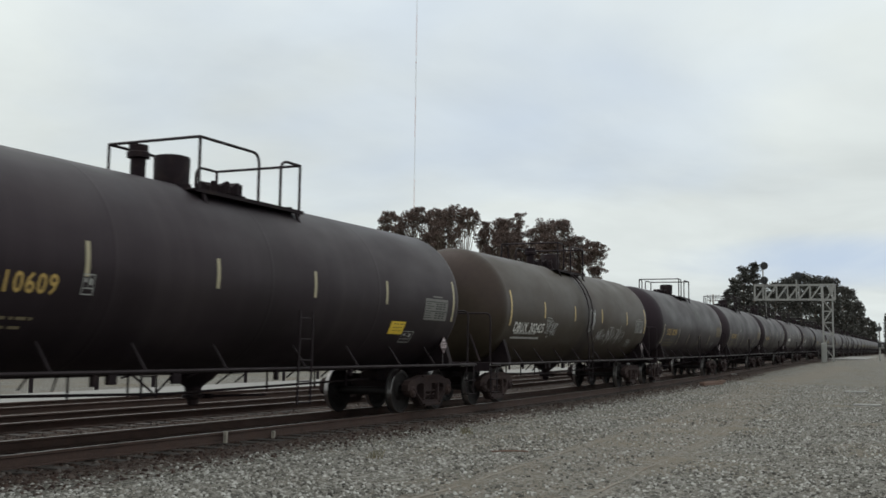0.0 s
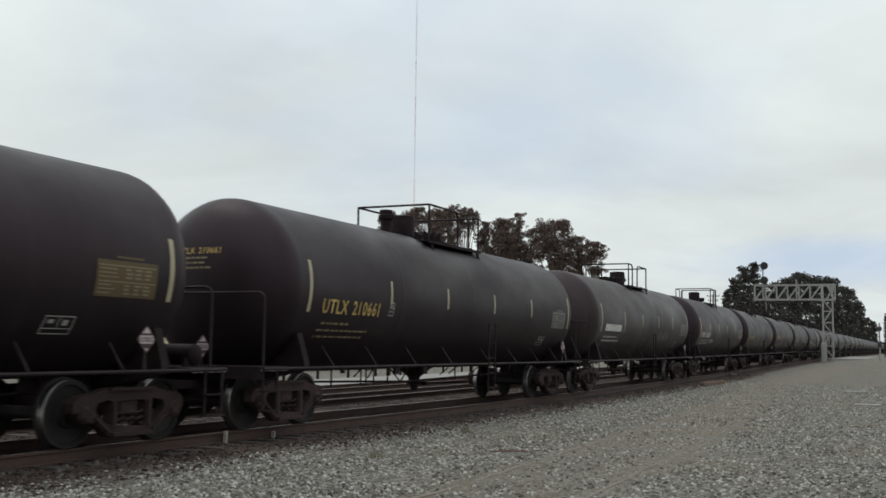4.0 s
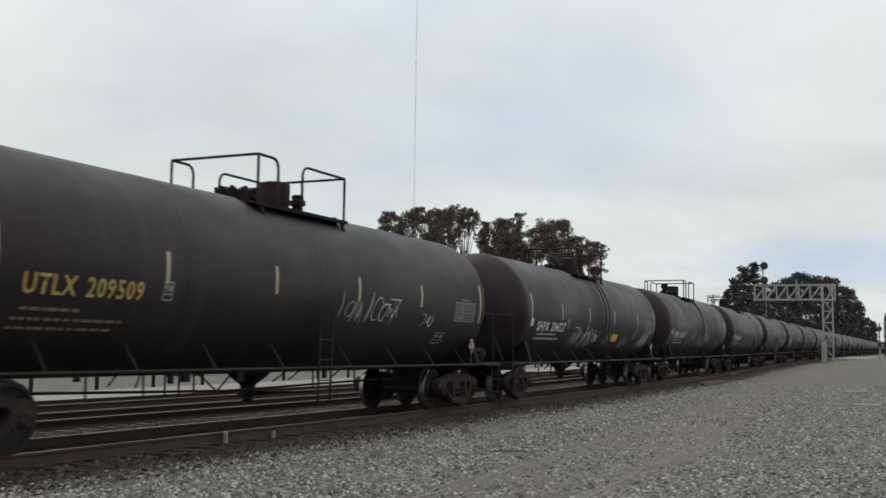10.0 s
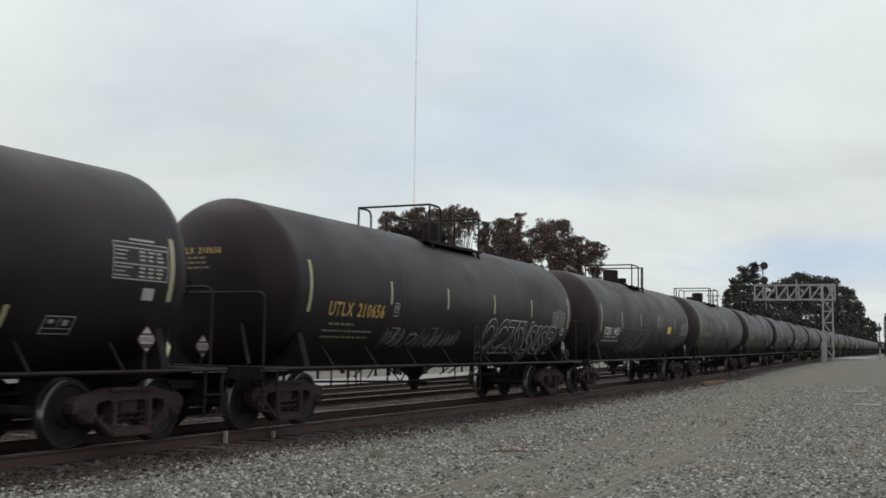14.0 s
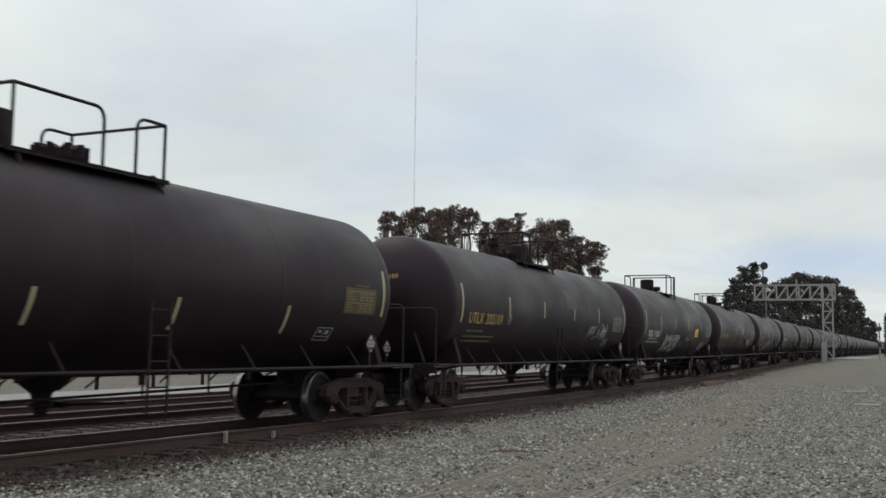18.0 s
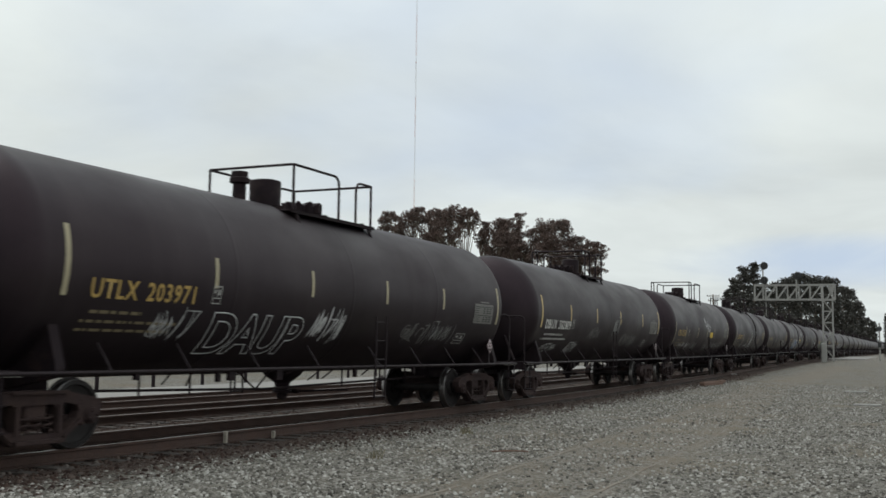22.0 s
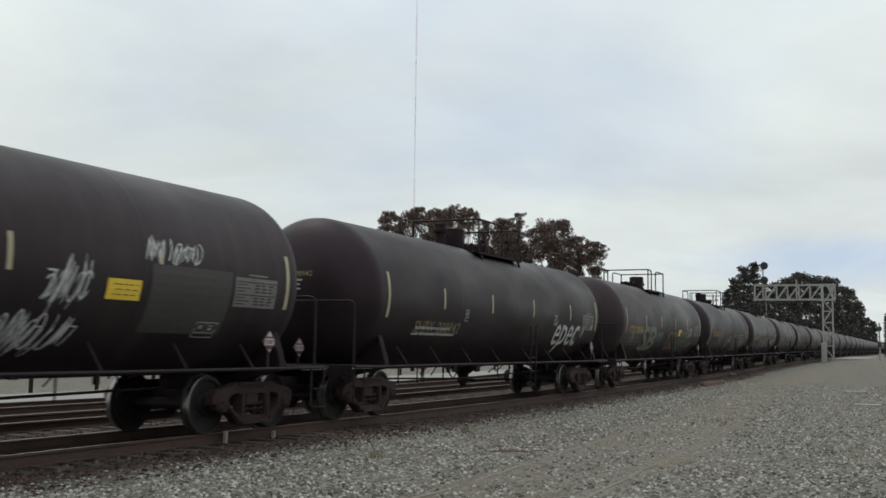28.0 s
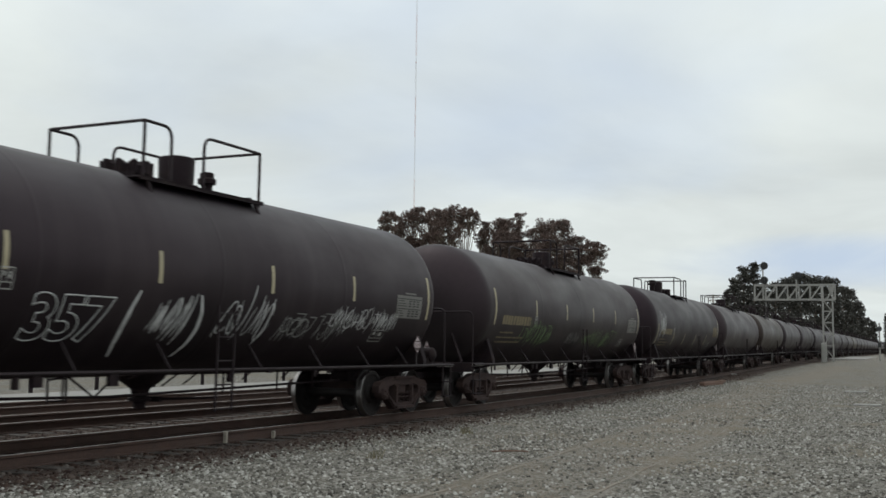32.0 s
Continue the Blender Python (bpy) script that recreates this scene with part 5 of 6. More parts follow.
    panel(car, y + w + (0.62 if strips == "mix" else 0.4 if mark == "UTLX" else 0.15) if number else -4.2, 2.0, 0.2, 0.27, M["letter_g"], "class_mark")
    if mark == "SHPX" and strips == "lo":
        data_panel(car, 5.88, 2.24, 1.08, 0.5, M["panel_black"], M["letter_g"], M["letter_g"], i)
    elif mark == "UTLX" and strips == "lo":
        data_panel(car, 5.6, 2.0, 1.15, 0.48, M["panel_brown"], M["letter_d"], M["panel_brown"], i)
    else:
        data_panel(car, 5.64, 1.98, 1.1, 0.46, M["panel_bg"], M["panel_ink"], M["panel_bg"], i)
    panel(car, 4.95, 1.5, 0.5, 0.27, M["letter_g"], "class_mark")
    if mark != "UTLX":
        panel(car, 6.5, 1.98, 0.22, 0.17, M["letter_g"], "class_mark", True)
    if "sq" in more:
        panel(car, -7.12, 2.02, 0.18, 0.2, M["letter_w"], "class_mark", True)
    if "sign" in more:
        y, z, w, h = (*more["sign"], 0.62, 0.28)[:4]
        panel(car, y, z, w, h, M["sign_y"], "notice_plate", True, "yellow notice plate")
        side_bars((w * 0.8,) * 3, y + 0.06, z + h * 0.7, 0.014, h * 0.24, i + 5, M["panel_ink"], "notice_print", car, "", (0.04, 0.1))
    if "patch" in more:
        y, z, w, h = more["patch"]
        panel(car, y, z, w, h, M["patch"], "repaint_patch", True, "grey patch of fresh paint")
    for k, (y, z, w, h, paint_key, loops) in enumerate(tags):
        scrawl(car, y, z, w, h, paint_key, i * 31 + k, loops, 0.016 + 0.012 * h)
    for body, y, z, w, h, line, fill in more.get("spray", ()):
        sprayed(car, body, y, z, w, h, line, fill)
    for body, y, z, w, h, paint_key, slope in more.get("words", ()):
        sprayed(car, body, y, z, w, h, paint_key, None, 0.002, 0, slope, True)
    if "word" in more:
        y, z, w, h = more["word"]
        me = text_mesh("RAGE", h)
        wrap(me, y, z, w, 0.012)
        me.materials.append(M["spray_w"])
        part("graffiti", me, None, car, "pale sprayed block letters on a blue cloud")
        n = 64
        rim = [(0.56 * w * math.cos(6.2832 * t / n) * (1 + 0.05 * math.sin(t * 0.49)), h * 0.36 + 0.56 * h * math.sin(6.2832 * t / n) * (1 + 0.08 * math.sin(t * 1.1)), 0.0) for t in range(n)]
        cloud = bpy.data.meshes.new("graffiti_fill")
        cloud.from_pydata(rim, [], [tuple(range(n))])
        wrap(cloud, y - 0.06 * w, z, None, 0.005)
        cloud.materials.append(M["spray_b"])
        part("graffiti_fill", cloud, None, car)


def make_train():
    car_meshes()
    protos, cars = {}, []
    for i in range(FIRST, LAST + 1):
        data = CARS.get(i)
        top, extra = (data[3], bool(data[4])) if data else (("n", "r", "r", "n")[i % 4], False)
        key = (top, extra)
        if key not in protos:
            car = protos[key] = build_car(*key)
        else:
            src = protos[key]
            car = copy_thing(src, Matrix())
            for ob in list(car.children_recursive):
                if ob.name.split(".")[0] in UNIQUE:
                    bpy.data.objects.remove(ob)
        cars.append((i, car, data))
    for i, car, data in cars:
        shell = next(o for o in car.children if o.name.split(".")[0] == "tank")
        shell.data = CAR_MESH["tank_brown" if i in (1, 33, 41) else "tank_dusty" if i in (5, 9, 15, 25, 27, 30) or i > 31 and i % 3 else "tank"]
        if data:
            lettered(car, i, data)
            tone = "white" if data[2] == "w" else "yellow"
            tag = " and sprayed graffiti" if data[6] or "spray" in data[7] else ""
            tagged(car, "black steel tank car with " + tone + " lettering" + tag, "tank car", "cars of the train")
        else:
            tagged(car, "dark weathered steel tank car in the train", "tank car", "cars of the train")
    return cars


UNIQUE = ("lettering", "graffiti")
train = make_train()

# ---------------------------------------------------------------- signal gantry
def spot(angle, dist):
    """A place at so many degrees to the left of the track's direction, seen from the lot."""
    a = radians(angle)
    return -math.sin(a) * dist, math.cos(a) * dist


def make_gantry():
    root = tagged(new("signal_bridge"), "galvanised cantilever signal bridge over the tracks", "signal bridge")
    root.matrix_basis = pose(-13.45, 125.76, 0.0, 0, 0, 4.9)
    top, span, deep, wide = 8.7, 7.9, 1.7, 1.1
    for x in (-0.42, 0.62):
        for y in (-0.55, 0.55):
            part("leg", Shape().bar((x, y, -0.3), (x, y, top), 0.16, 0.16, (0, 1, 0)), M["galv"], root, smooth=False)
    sh = Shape()
    n = 5
    for i in range(n):
        z0, z1 = 0.5 + i * 1.3, 0.5 + (i + 1) * 1.3
        for y in (-0.55, 0.55):
            sh.bar((-0.42 if i % 2 else 0.55, y, z0), (0.42 if i % 2 else -0.42, y, z1), 0.11, 0.08, (0, 1, 0))
            sh.bar((-0.42, y, z1), (0.62, y, z1), 0.1, 0.08, (0, 1, 0))
        for x in (-0.42, 0.62):
            sh.bar((x, -0.55, z0), (x, 0.55, z1), 0.1, 0.08, (1, 0, 0))
    part("leg_lattice", sh, M["galv"], root, smooth=False)
    for z in (top, top - deep):
        for y in (-0.55, 0.55):
            part("chord", Shape().bar((0.9, y, z), (-span, y, z), 0.16, 0.16), M["galv"], root, smooth=False)
    sh = Shape()
    m = 6
    for i in range(m + 1):
        x = -span + 0.05 + (span - 0.6) * i / m
        for y in (-0.55, 0.55):
            sh.bar((x, y, top), (x, y, top - deep), 0.11, 0.09, (0, 1, 0))
            if i < m:
                x2 = -span + 0.05 + (span - 0.6) * (i + 1) / m
                sh.bar((x, y, top - deep), (x2, y, top), 0.1, 0.08, (0, 1, 0))
        for z in (top, top - deep):
            sh.bar((x, -0.55, z), (x, 0.55, z), 0.09, 0.09)
    part("beam_lattice", sh, M["galv"], root, smooth=False)
    part("deck", Shape().box((-span / 2, 0, top - deep + 0.1), (span, 0.9, 0.05)), M["galv"], root, smooth=False)
    cage = Shape()
    for y in (-0.55, 0.55):
        cage.bar((0.9, y, top), (0.9, y, top - deep), 0.14, 0.1, (0, 1, 0)).bar((0.0, y, top), (0.85, y, top - deep), 0.12, 0.1, (0, 1, 0)).bar((0.0, y, top - deep), (0.85, y, top), 0.12, 0.1, (0, 1, 0))
    cage.box((0.5, 0.0, top - 0.5), (0.5, 0.8, 0.6), bevel=0.03)
    part("end_frame", cage, M["galv"], root, smooth=False)
    cab = part("relay_case", Shape().box((-0.35, -1.3, 1.0), (0.62, 0.6, 2.2), bevel=0.05).box((-0.35, -1.61, 1.05), (0.5, 0.03, 1.8)), M["galv"], root, "grey metal relay case")
    for x, zs in ((-span + 1.05, (top + 2.2, top + 0.55)), (-3.2, (top + 1.0,))):
        mast = part("signal_mast", Shape().cyl((x, -0.7, top - deep), (x, -0.7, max(zs) + 0.5), 0.08, 8), M["galv"], root)
        for z in zs:
            hd = Shape().lathe([(-0.05, 0.0), (-0.05, 0.40), (0.0, 0.44), (0.03, 0.40), (0.03, 0.0)], 22, "y", (x + 0.15, -0.9, z))
            for q in (-0.2, 0.0, 0.2):
                hd.cyl((x + 0.15, -0.95, z + q), (x + 0.15, -1.2, z + q), 0.085, 10)
            part("signal_head", hd, M["signal"], root, "round black signal target")
    part("hanger", Shape().cyl((-span + 1.3, 0, top - deep), (-span + 1.3, 0, top - deep - 2.6), 0.05, 6), M["galv"], root)


make_gantry()


def make_mast():
    x, y = spot(27.91, 542)
    root = tagged(new("radio_mast"), "tall thin red and white lattice radio mast", "radio mast")
    root.matrix_basis = pose(x, y, -0.5)
    for k in range(11):
        sh = Shape()
        z0, z1 = k * 22.0, (k + 1) * 22.0
        for t in range(3):
            a = t * 2.094
            sh.bar((0.33 * math.cos(a), 0.33 * math.sin(a), z0), (0.33 * math.cos(a), 0.33 * math.sin(a), z1), 0.05, 0.05, (1, 0, 0))
            for j in range(11):
                b = a + 2.094 * (1 if j % 2 else 1)
                sh.bar((0.33 * math.cos(a), 0.33 * math.sin(a), z0 + j * 2), (0.33 * math.cos(b), 0.33 * math.sin(b), z0 + j * 2 + 2), 0.03, 0.03, (1, 0, 0))
        part("section", sh, M["mast_r"] if k % 2 else M["mast_w"], root, smooth=False)
    part("lamp", Shape().lathe([(150.0, 0.0), (150.0, 0.35), (150.5, 0.35), (150.5, 0.0)], 10, "z"), M["mast_r"], root)


# distance haze is mixed into the mast's colours: both bands are paled
M["mast_r"] = material("mast_haze_paled_red", (0.62, 0.42, 0.38), 0.6, var=0.1, bump=0)
M["mast_w"] = material("mast_haze_paled_white", (0.72, 0.72, 0.72), 0.6, var=0.1, bump=0)
make_mast()


# ---------------------------------------------------------------- trees
def leaf_clumps(name, clumps, rng, size, mat, fill, droop=0.0):
    """Crown of small leaves gathered in clumps (x, y, z, radius): dense within, thin at the rim."""
    c = np.array(clumps)
    count = np.maximum(12, (fill * (c[:, 3] / size) ** 2)).astype(int)
    idx = np.repeat(np.arange(len(c)), count)
    n = len(idx)
    way = rng.normal(size=(n, 3))
    way /= np.linalg.norm(way, axis=1, keepdims=True)
    p = c[idx, :3] + way * (c[idx, 3] * rng.random(n) ** 0.55)[:, None] * np.array([1.0, 1.0, 0.72])
    u = rng.normal(size=(n, 3)) + np.array([0, 0, -droop])
    u /= np.linalg.norm(u, axis=1, keepdims=True)
    w = np.cross(u, rng.normal(size=(n, 3)))
    w /= np.linalg.norm(w, axis=1, keepdims=True)
    s = size * rng.uniform(0.5, 1.3, (n, 1))
    verts = np.stack([p - u * s, p + w * s * 0.45, p + u * s, p - w * s * 0.45], 1)
    me = bpy.data.meshes.new(name)
    me.vertices.add(n * 4); me.loops.add(n * 4); me.polygons.add(n)
    me.vertices.foreach_set("co", verts.ravel())
    me.loops.foreach_set("vertex_index", np.arange(n * 4))
    me.polygons.foreach_set("loop_start", np.arange(n) * 4)
    me.materials.append(mat)
    me.update(calc_edges=True)
    return me


def make_eucalyptus(x, y, height, wide, deep, seed):
    """Bare forked stem and a lumpy, domed crown with sky between its clumps."""
    rng = np.random.default_rng(seed)
    root = tagged(new("tree"), "tall eucalyptus with reddish brown open crown", "tree", "trees by the yard")
    root.matrix_basis = pose(x, y, -0.4)
    k = height / 18
    base = height - deep
    lean = rng.normal(size=2) * 0.25
    fork = Vector((lean[0], lean[1], base * 0.62))
    trunk, limbs, clumps = Shape(), Shape(), []
    trunk.cyl((0, 0, 0), fork * 0.5, 0.40 * k, 10, 0.33 * k).cyl(fork * 0.5, fork, 0.33 * k, 10, 0.26 * k)
    heads = max(8, int(8 + wide * 3.0 + deep * 1.2))
    for i in range(heads):
        a = i * 2.4 + rng.uniform(0, 0.8)
        up = rng.uniform(-0.95, 0.8) if i else 0.86
        rad = wide * math.sqrt(max(0.06, 1 - up * up)) * rng.uniform(0.30, 0.80)
        size = wide * rng.uniform(0.27, 0.41) if wide > 1.4 else wide * rng.uniform(0.45, 0.65)
        c = Vector((math.cos(a) * rad, math.sin(a) * rad, base + deep * (0.5 + 0.5 * up)))
        c.z = min(c.z, height - 0.72 * size)
        mid = fork * 0.55 + c * 0.45 + Vector((0, 0, -0.04 * height))
        limbs.cyl(fork, mid, 0.10 * k, 6, 0.05 * k)
        limbs.cyl(mid, c, 0.05 * k, 5, 0.012)
        clumps.append((*c, size))
        for _ in range(5):
            q = c + Vector(rng.normal(size=3)) * size * 0.72
            r = size * rng.uniform(0.4, 0.7)
            q.z = min(q.z, height - 0.72 * r)
            limbs.cyl(mid.lerp(c, 0.6), q, 0.035 * k, 4, 0.012)
            clumps.append((*q, r))
    part("trunk", trunk, M["bark"], root)
    part("branchwork", limbs, M["bark"], root)
    part_of("crown", leaf_clumps("crown", clumps, rng, 0.13, M["leaf_red"], 4.2, 0.7), root)


def make_evergreen(x, y, height, wide, seed, leaf):
    """Dense dark crown from the ground up, close-grown, with a softly lumpy edge."""
    rng = np.random.default_rng(seed)
    root = tagged(new("tree"), "dense dark evergreen tree beyond the gantry", "tree", "trees by the yard")
    root.matrix_basis = pose(x, y, -0.4)
    k = height / 18
    trunk, limbs, clumps = Shape(), Shape(), []
    trunk.cyl((0, 0, 0), (0, 0, height * 0.5), 0.42 * k, 9, 0.22 * k).cyl((0, 0, height * 0.5), (0, 0, height * 0.9), 0.22 * k, 8, 0.05 * k)
    rows = max(7, int(height / (0.75 * wide)) + 2)
    for i in range(rows):
        z = height * (0.06 + 0.88 * i / (rows - 1))
        r = wide * (1.0 if z < 0.72 * height else math.sqrt(max(0.05, 1 - ((z / height - 0.72) / 0.30) ** 2)))
        for j in range(5):
            a = j * 1.2566 + i * 0.7 + rng.uniform(-0.3, 0.3)
            size = wide * rng.uniform(0.42, 0.58)
            rad = max(0.0, r - size * 0.75) * rng.uniform(0.75, 1.0)
            c = Vector((math.cos(a) * rad, math.sin(a) * rad, min(z + rng.uniform(-0.3, 0.3) * size, height - 0.72 * size)))
            limbs.cyl((0, 0, max(0.4, c.z - 0.5 * wide)), c, 0.07 * k, 5, 0.02)
            clumps.append((*c, size))
    part("trunk", trunk, M["bark"], root)
    part("branchwork", limbs, M["bark"], root)
    part_of("crown", leaf_clumps("crown", clumps, rng, leaf, M["leaf_dark"], 6.0), root)


# bearing, distance, height, crown's half width (and depth), seed
EUCALYPTS = ((29.24, 136, 19.1, 1.95, 4.7, 11), (27.85, 138, 20.0, 2.61, 6.3, 12), (26.77, 140, 19.9, 1.92, 5.5, 13), (26.19, 135, 20.0, 2.55, 6.2, 14), (24.99, 137, 19.8, 1.85, 2.5, 15),
               (24.03, 139, 18.3, 1.04, 4.0, 16), (23.05, 137, 18.5, 1.34, 3.3, 17), (22.25, 140, 19.6, 0.88, 3.6, 18), (23.02, 136, 16.8, 2.65, 4.0, 19), (21.64, 139, 17.4, 2.39, 5.0, 20),
               (20.14, 135, 18.2, 3.1, 6.6, 21), (18.99, 138, 16.3, 2.22, 5.4, 22), (17.99, 136, 15.3, 1.33, 4.1, 23))
EVERGREENS = ((11.05, 200, 12.9, 1.08, 41), (10.68, 205, 15.4, 1.55, 42), (10.2, 210, 17.9, 1.81, 43), (9.69, 215, 19.4, 1.63, 44), (9.29, 230, 15.8, 1.86, 45),
               (8.62, 270, 18.2, 3.21, 46), (7.98, 290, 20.7, 3.76, 47), (7.39, 300, 22.7, 3.89, 48), (6.65, 330, 23.8, 4.63, 49), (5.92, 350, 24.6, 4.16, 50),
               (5.35, 420, 25.8, 4.54, 51), (4.95, 450, 26.3, 3.65, 52), (4.63, 600, 27.7, 4.54, 53), (4.23, 800, 24.4, 5.19, 54), (3.91, 900, 24.3, 3.4, 55))
for angle, dist, tall, wide, deep, seed in EUCALYPTS:
    make_eucalyptus(*spot(angle, dist), tall, wide, deep, seed)
for angle, dist, tall, wide, seed in EVERGREENS:
    make_evergreen(*spot(angle, dist), tall, wide, seed, 0.0014 * dist)
make_evergreen(*spot(3.25, 208), 8.8, 0.8, 31, 0.1)


def make_power_pole(x, y, height):
    root = tagged(new("utility_pole"), "weathered timber utility pole with two crossarms", "utility pole")
    root.matrix_basis = pose(x, y, -0.4, 0, 0, 12)
    part("post", Shape().cyl((0, 0, 0), (0, 0, height), 0.17, 9, 0.11), M["bark"], root)
    for z, half in ((height - 0.35, 1.15), (height - 1.2, 0.9)):
        part("crossarm", Shape().box((0, -0.16, z), (2 * half, 0.1, 0.13), bevel=0.01).bar((-0.7 * half, -0.16, z), (0, -0.13, z - 0.6), 0.04, 0.03).bar((0.7 * half, -0.16, z), (0, -0.13, z - 0.6), 0.04, 0.03), M["bark"], root)
        for u in (-0.9, -0.45, 0.45, 0.9):
            part("insulator", Shape().lathe([(z + 0.06, 0.05), (z + 0.14, 0.05), (z + 0.16, 0.08), (z + 0.24, 0.06), (z + 0.25, 0.0)], 8, "z", (u * half, -0.16, 0)), M["signal"], root)


make_power_pole(*spot(11.77, 200), 11.7)


def make_shrub(x, y, height, spread, seed):
    rng = np.random.default_rng(seed)
    root = tagged(new("shrub"), "green shrub standing before the far wall", "shrub")
    root.matrix_basis = pose(x, y, -0.45)
    stems, tips = Shape(), []
    for k in range(7):
        a = k * 0.9
        tip = (math.cos(a) * spread * 0.5, math.sin(a) * spread * 0.5, height * rng.uniform(0.5, 0.85))
        stems.cyl((0, 0, 0), tip, 0.05, 6, 0.02)
        tips += [(*tip, spread * 0.45), (tip[0] * 1.2, tip[1] * 1.2, tip[2] * 0.5, spread * 0.4)]
    part("stem", stems, M["bark"], root)
    part_of("crown", leaf_clumps("crown", tips, rng, 0.11, M["leaf_green"], 9.0), root)


M["leaf_green"] = leaf_material("shrub_leaves", (0.05, 0.075, 0.025), (0.12, 0.16, 0.06))
make_shrub(-49.3, 45.0, 2.7, 1.1, 51)
make_shrub(-51.5, 43.7, 2.9, 1.3, 52)


# ---------------------------------------------------------------- far side: road, low rail, wall, parked cars
def along(name, lat0, lat1, z0, z1, s0, s1, mat, label, category):
    sh = Shape()
    ss = [s0 + (s1 - s0) * i / 40 for i in range(41)]
    pts = []
    for s in ss:
        for lat, z in ((lat0, z0), (lat0, z1), (lat1, z1), (lat1, z0)):
            px, py, th = track(s, lat)
            pts.append((px, py, z))
    fs = [(j * 4 + i, j * 4 + (i + 1) % 4, j * 4 + 4 + (i + 1) % 4, j * 4 + 4 + i) for j in range(40) for i in range(4)]
    sh.add(pts, fs + [(3, 2, 1, 0), (160, 161, 162, 163)])
    ob = new(name, sh.mesh(name, [mat]))
    return tagged(ob, label, category, kind="structure")


along("road", -10.4, -14.6, -0.5, -0.26, -60, 260, M["concrete"], "pale concrete service road beyond the tracks", "road")
along("wall_far", -57.0, -57.4, -0.5, 4.2, 66, 420, M["stucco"], "long cream stucco wall beyond the lot", "wall")


def make_fence():
    root = tagged(new("guard_rail"), "low dark pipe guard rail along the road", "fence")
    ss = [-20 + 3.0 * i for i in range(50)]
    for z in (0.28,):
        part("rail", Shape().tube([(*track(s, -15.2)[:2], z) for s in ss], 0.06, 6), M["pipe"], root)
    post = Shape().cyl((0, 0, -0.5), (0, 0, 0.34), 0.07, 8).mesh("post", [M["pipe"]], True)
    for s in ss:
        part_of("post", post, root).matrix_basis = pose(*track(s, -15.2)[:2], 0)


make_fence()


def make_car(x, y, turn, paint, seed, tall=1.45, long=4.5):
    root = tagged(new("parked_car"), {"car_blue": "dark blue", "car_red": "dark red", "car_grey": "grey", "car_white": "white", "car_green": "pale green"}[paint]
                  + " car parked beyond the tracks", "car", "parked cars")
    root.matrix_basis = pose(x, y, ground_z(x, y), 0, 0, turn)
    h, w = long / 2, 0.88
    low = [(-h, 0.35), (-h + 0.1, 0.72), (-h + 0.9, 0.88), (h - 1.3, 0.92), (h - 0.15, 0.74), (h, 0.4), (h - 0.1, 0.25), (-h + 0.1, 0.25)]
    part("body", Shape().plate(low, -w, 2 * w), M[paint], root, smooth=False)
    roof = [(-h + 0.7, 0.88), (-h + 1.2, tall - 0.06), (-h + 1.6, tall), (h - 2.2, tall), (h - 1.25, 0.92)]
    part("cabin", Shape().plate(roof, -w + 0.12, 2 * w - 0.24), M[paint], root, smooth=False)
    for k in (-1, 1):
        win = [(-h + 0.95, 0.93), (-h + 1.32, tall - 0.1), (h - 2.25, tall - 0.1), (h - 1.5, 0.95)]
        part("window", Shape().plate(win, k * (w - 0.115) - 0.004, 0.008), M["glass"], root, smooth=False)
        part("headlight", Shape().box((k * 0.62, h - 0.06, 0.62), (0.34, 0.12, 0.14), bevel=0.03), M["placard_w"], root)
        for e in (-1, 1):
            wh = part("wheel", Shape().lathe([(-0.1, 0.2), (-0.1, 0.31), (-0.07, 0.33), (0.07, 0.33), (0.1, 0.31), (0.1, 0.2)], 20, "x"), M["tyre"], root)
            wh.matrix_basis = pose(k * (w - 0.09), e * (h - 0.85), 0.33)
            part("rim", Shape().lathe([(-0.08, 0.0), (-0.08, 0.2), (0.0, 0.21), (0.08, 0.2), (0.085, 0.05), (0.09, 0.0)], 14, "x"), M["rim"], wh)
    part("windscreen", Shape().add([(-0.7, h - 1.3, 0.95), (0.7, h - 1.3, 0.95), (0.62, h - 2.15, tall - 0.07), (-0.62, h - 2.15, tall - 0.07)], [(0, 1, 2, 3)])
         .add([(-0.7, h - 1.27, 0.95), (0.7, h - 1.27, 0.95), (0.62, h - 2.12, tall - 0.07), (-0.62, h - 2.12, tall - 0.07)], [(3, 2, 1, 0)]), M["glass"], root, smooth=False)


for angle, dist, turn, paint, tall, long in ((45.76, 56, -20, "car_blue", 1.5, 4.6), (42.93, 58, -20, "car_red", 1.75, 4.8), (38.99, 60, -25, "car_green", 1.5, 4.4),
                                             (33.93, 67, -20, "car_grey", 1.45, 4.5), (31.95, 70, -20, "car_white", 1.5, 4.4), (49.00, 54, -20, "car_grey", 1.5, 4.5),
                                             (29.30, 76, -15, "car_grey", 1.6, 4.7), (25.98, 86, -15, "car_white", 1.5, 4.5)):
    make_car(*spot(angle, dist), turn, paint, 1, tall, long)

# ---------------------------------------------------------------- small things lying about
STAKES = ((13.65, 0.86, 0.17), (15.00, 0.86, 0.08))
STICK = (-6.52, 15.70)
PLANKS = (-10.31, 48.67)
LITTER = ((-3.88, 46.21, 20, 0.9), (-2.68, 35.68, 10, 0.8), (-12.58, 65.17, 40, 0.7))
TUFTS = ((-7.69, 13.4), (-8.37, 18.03))


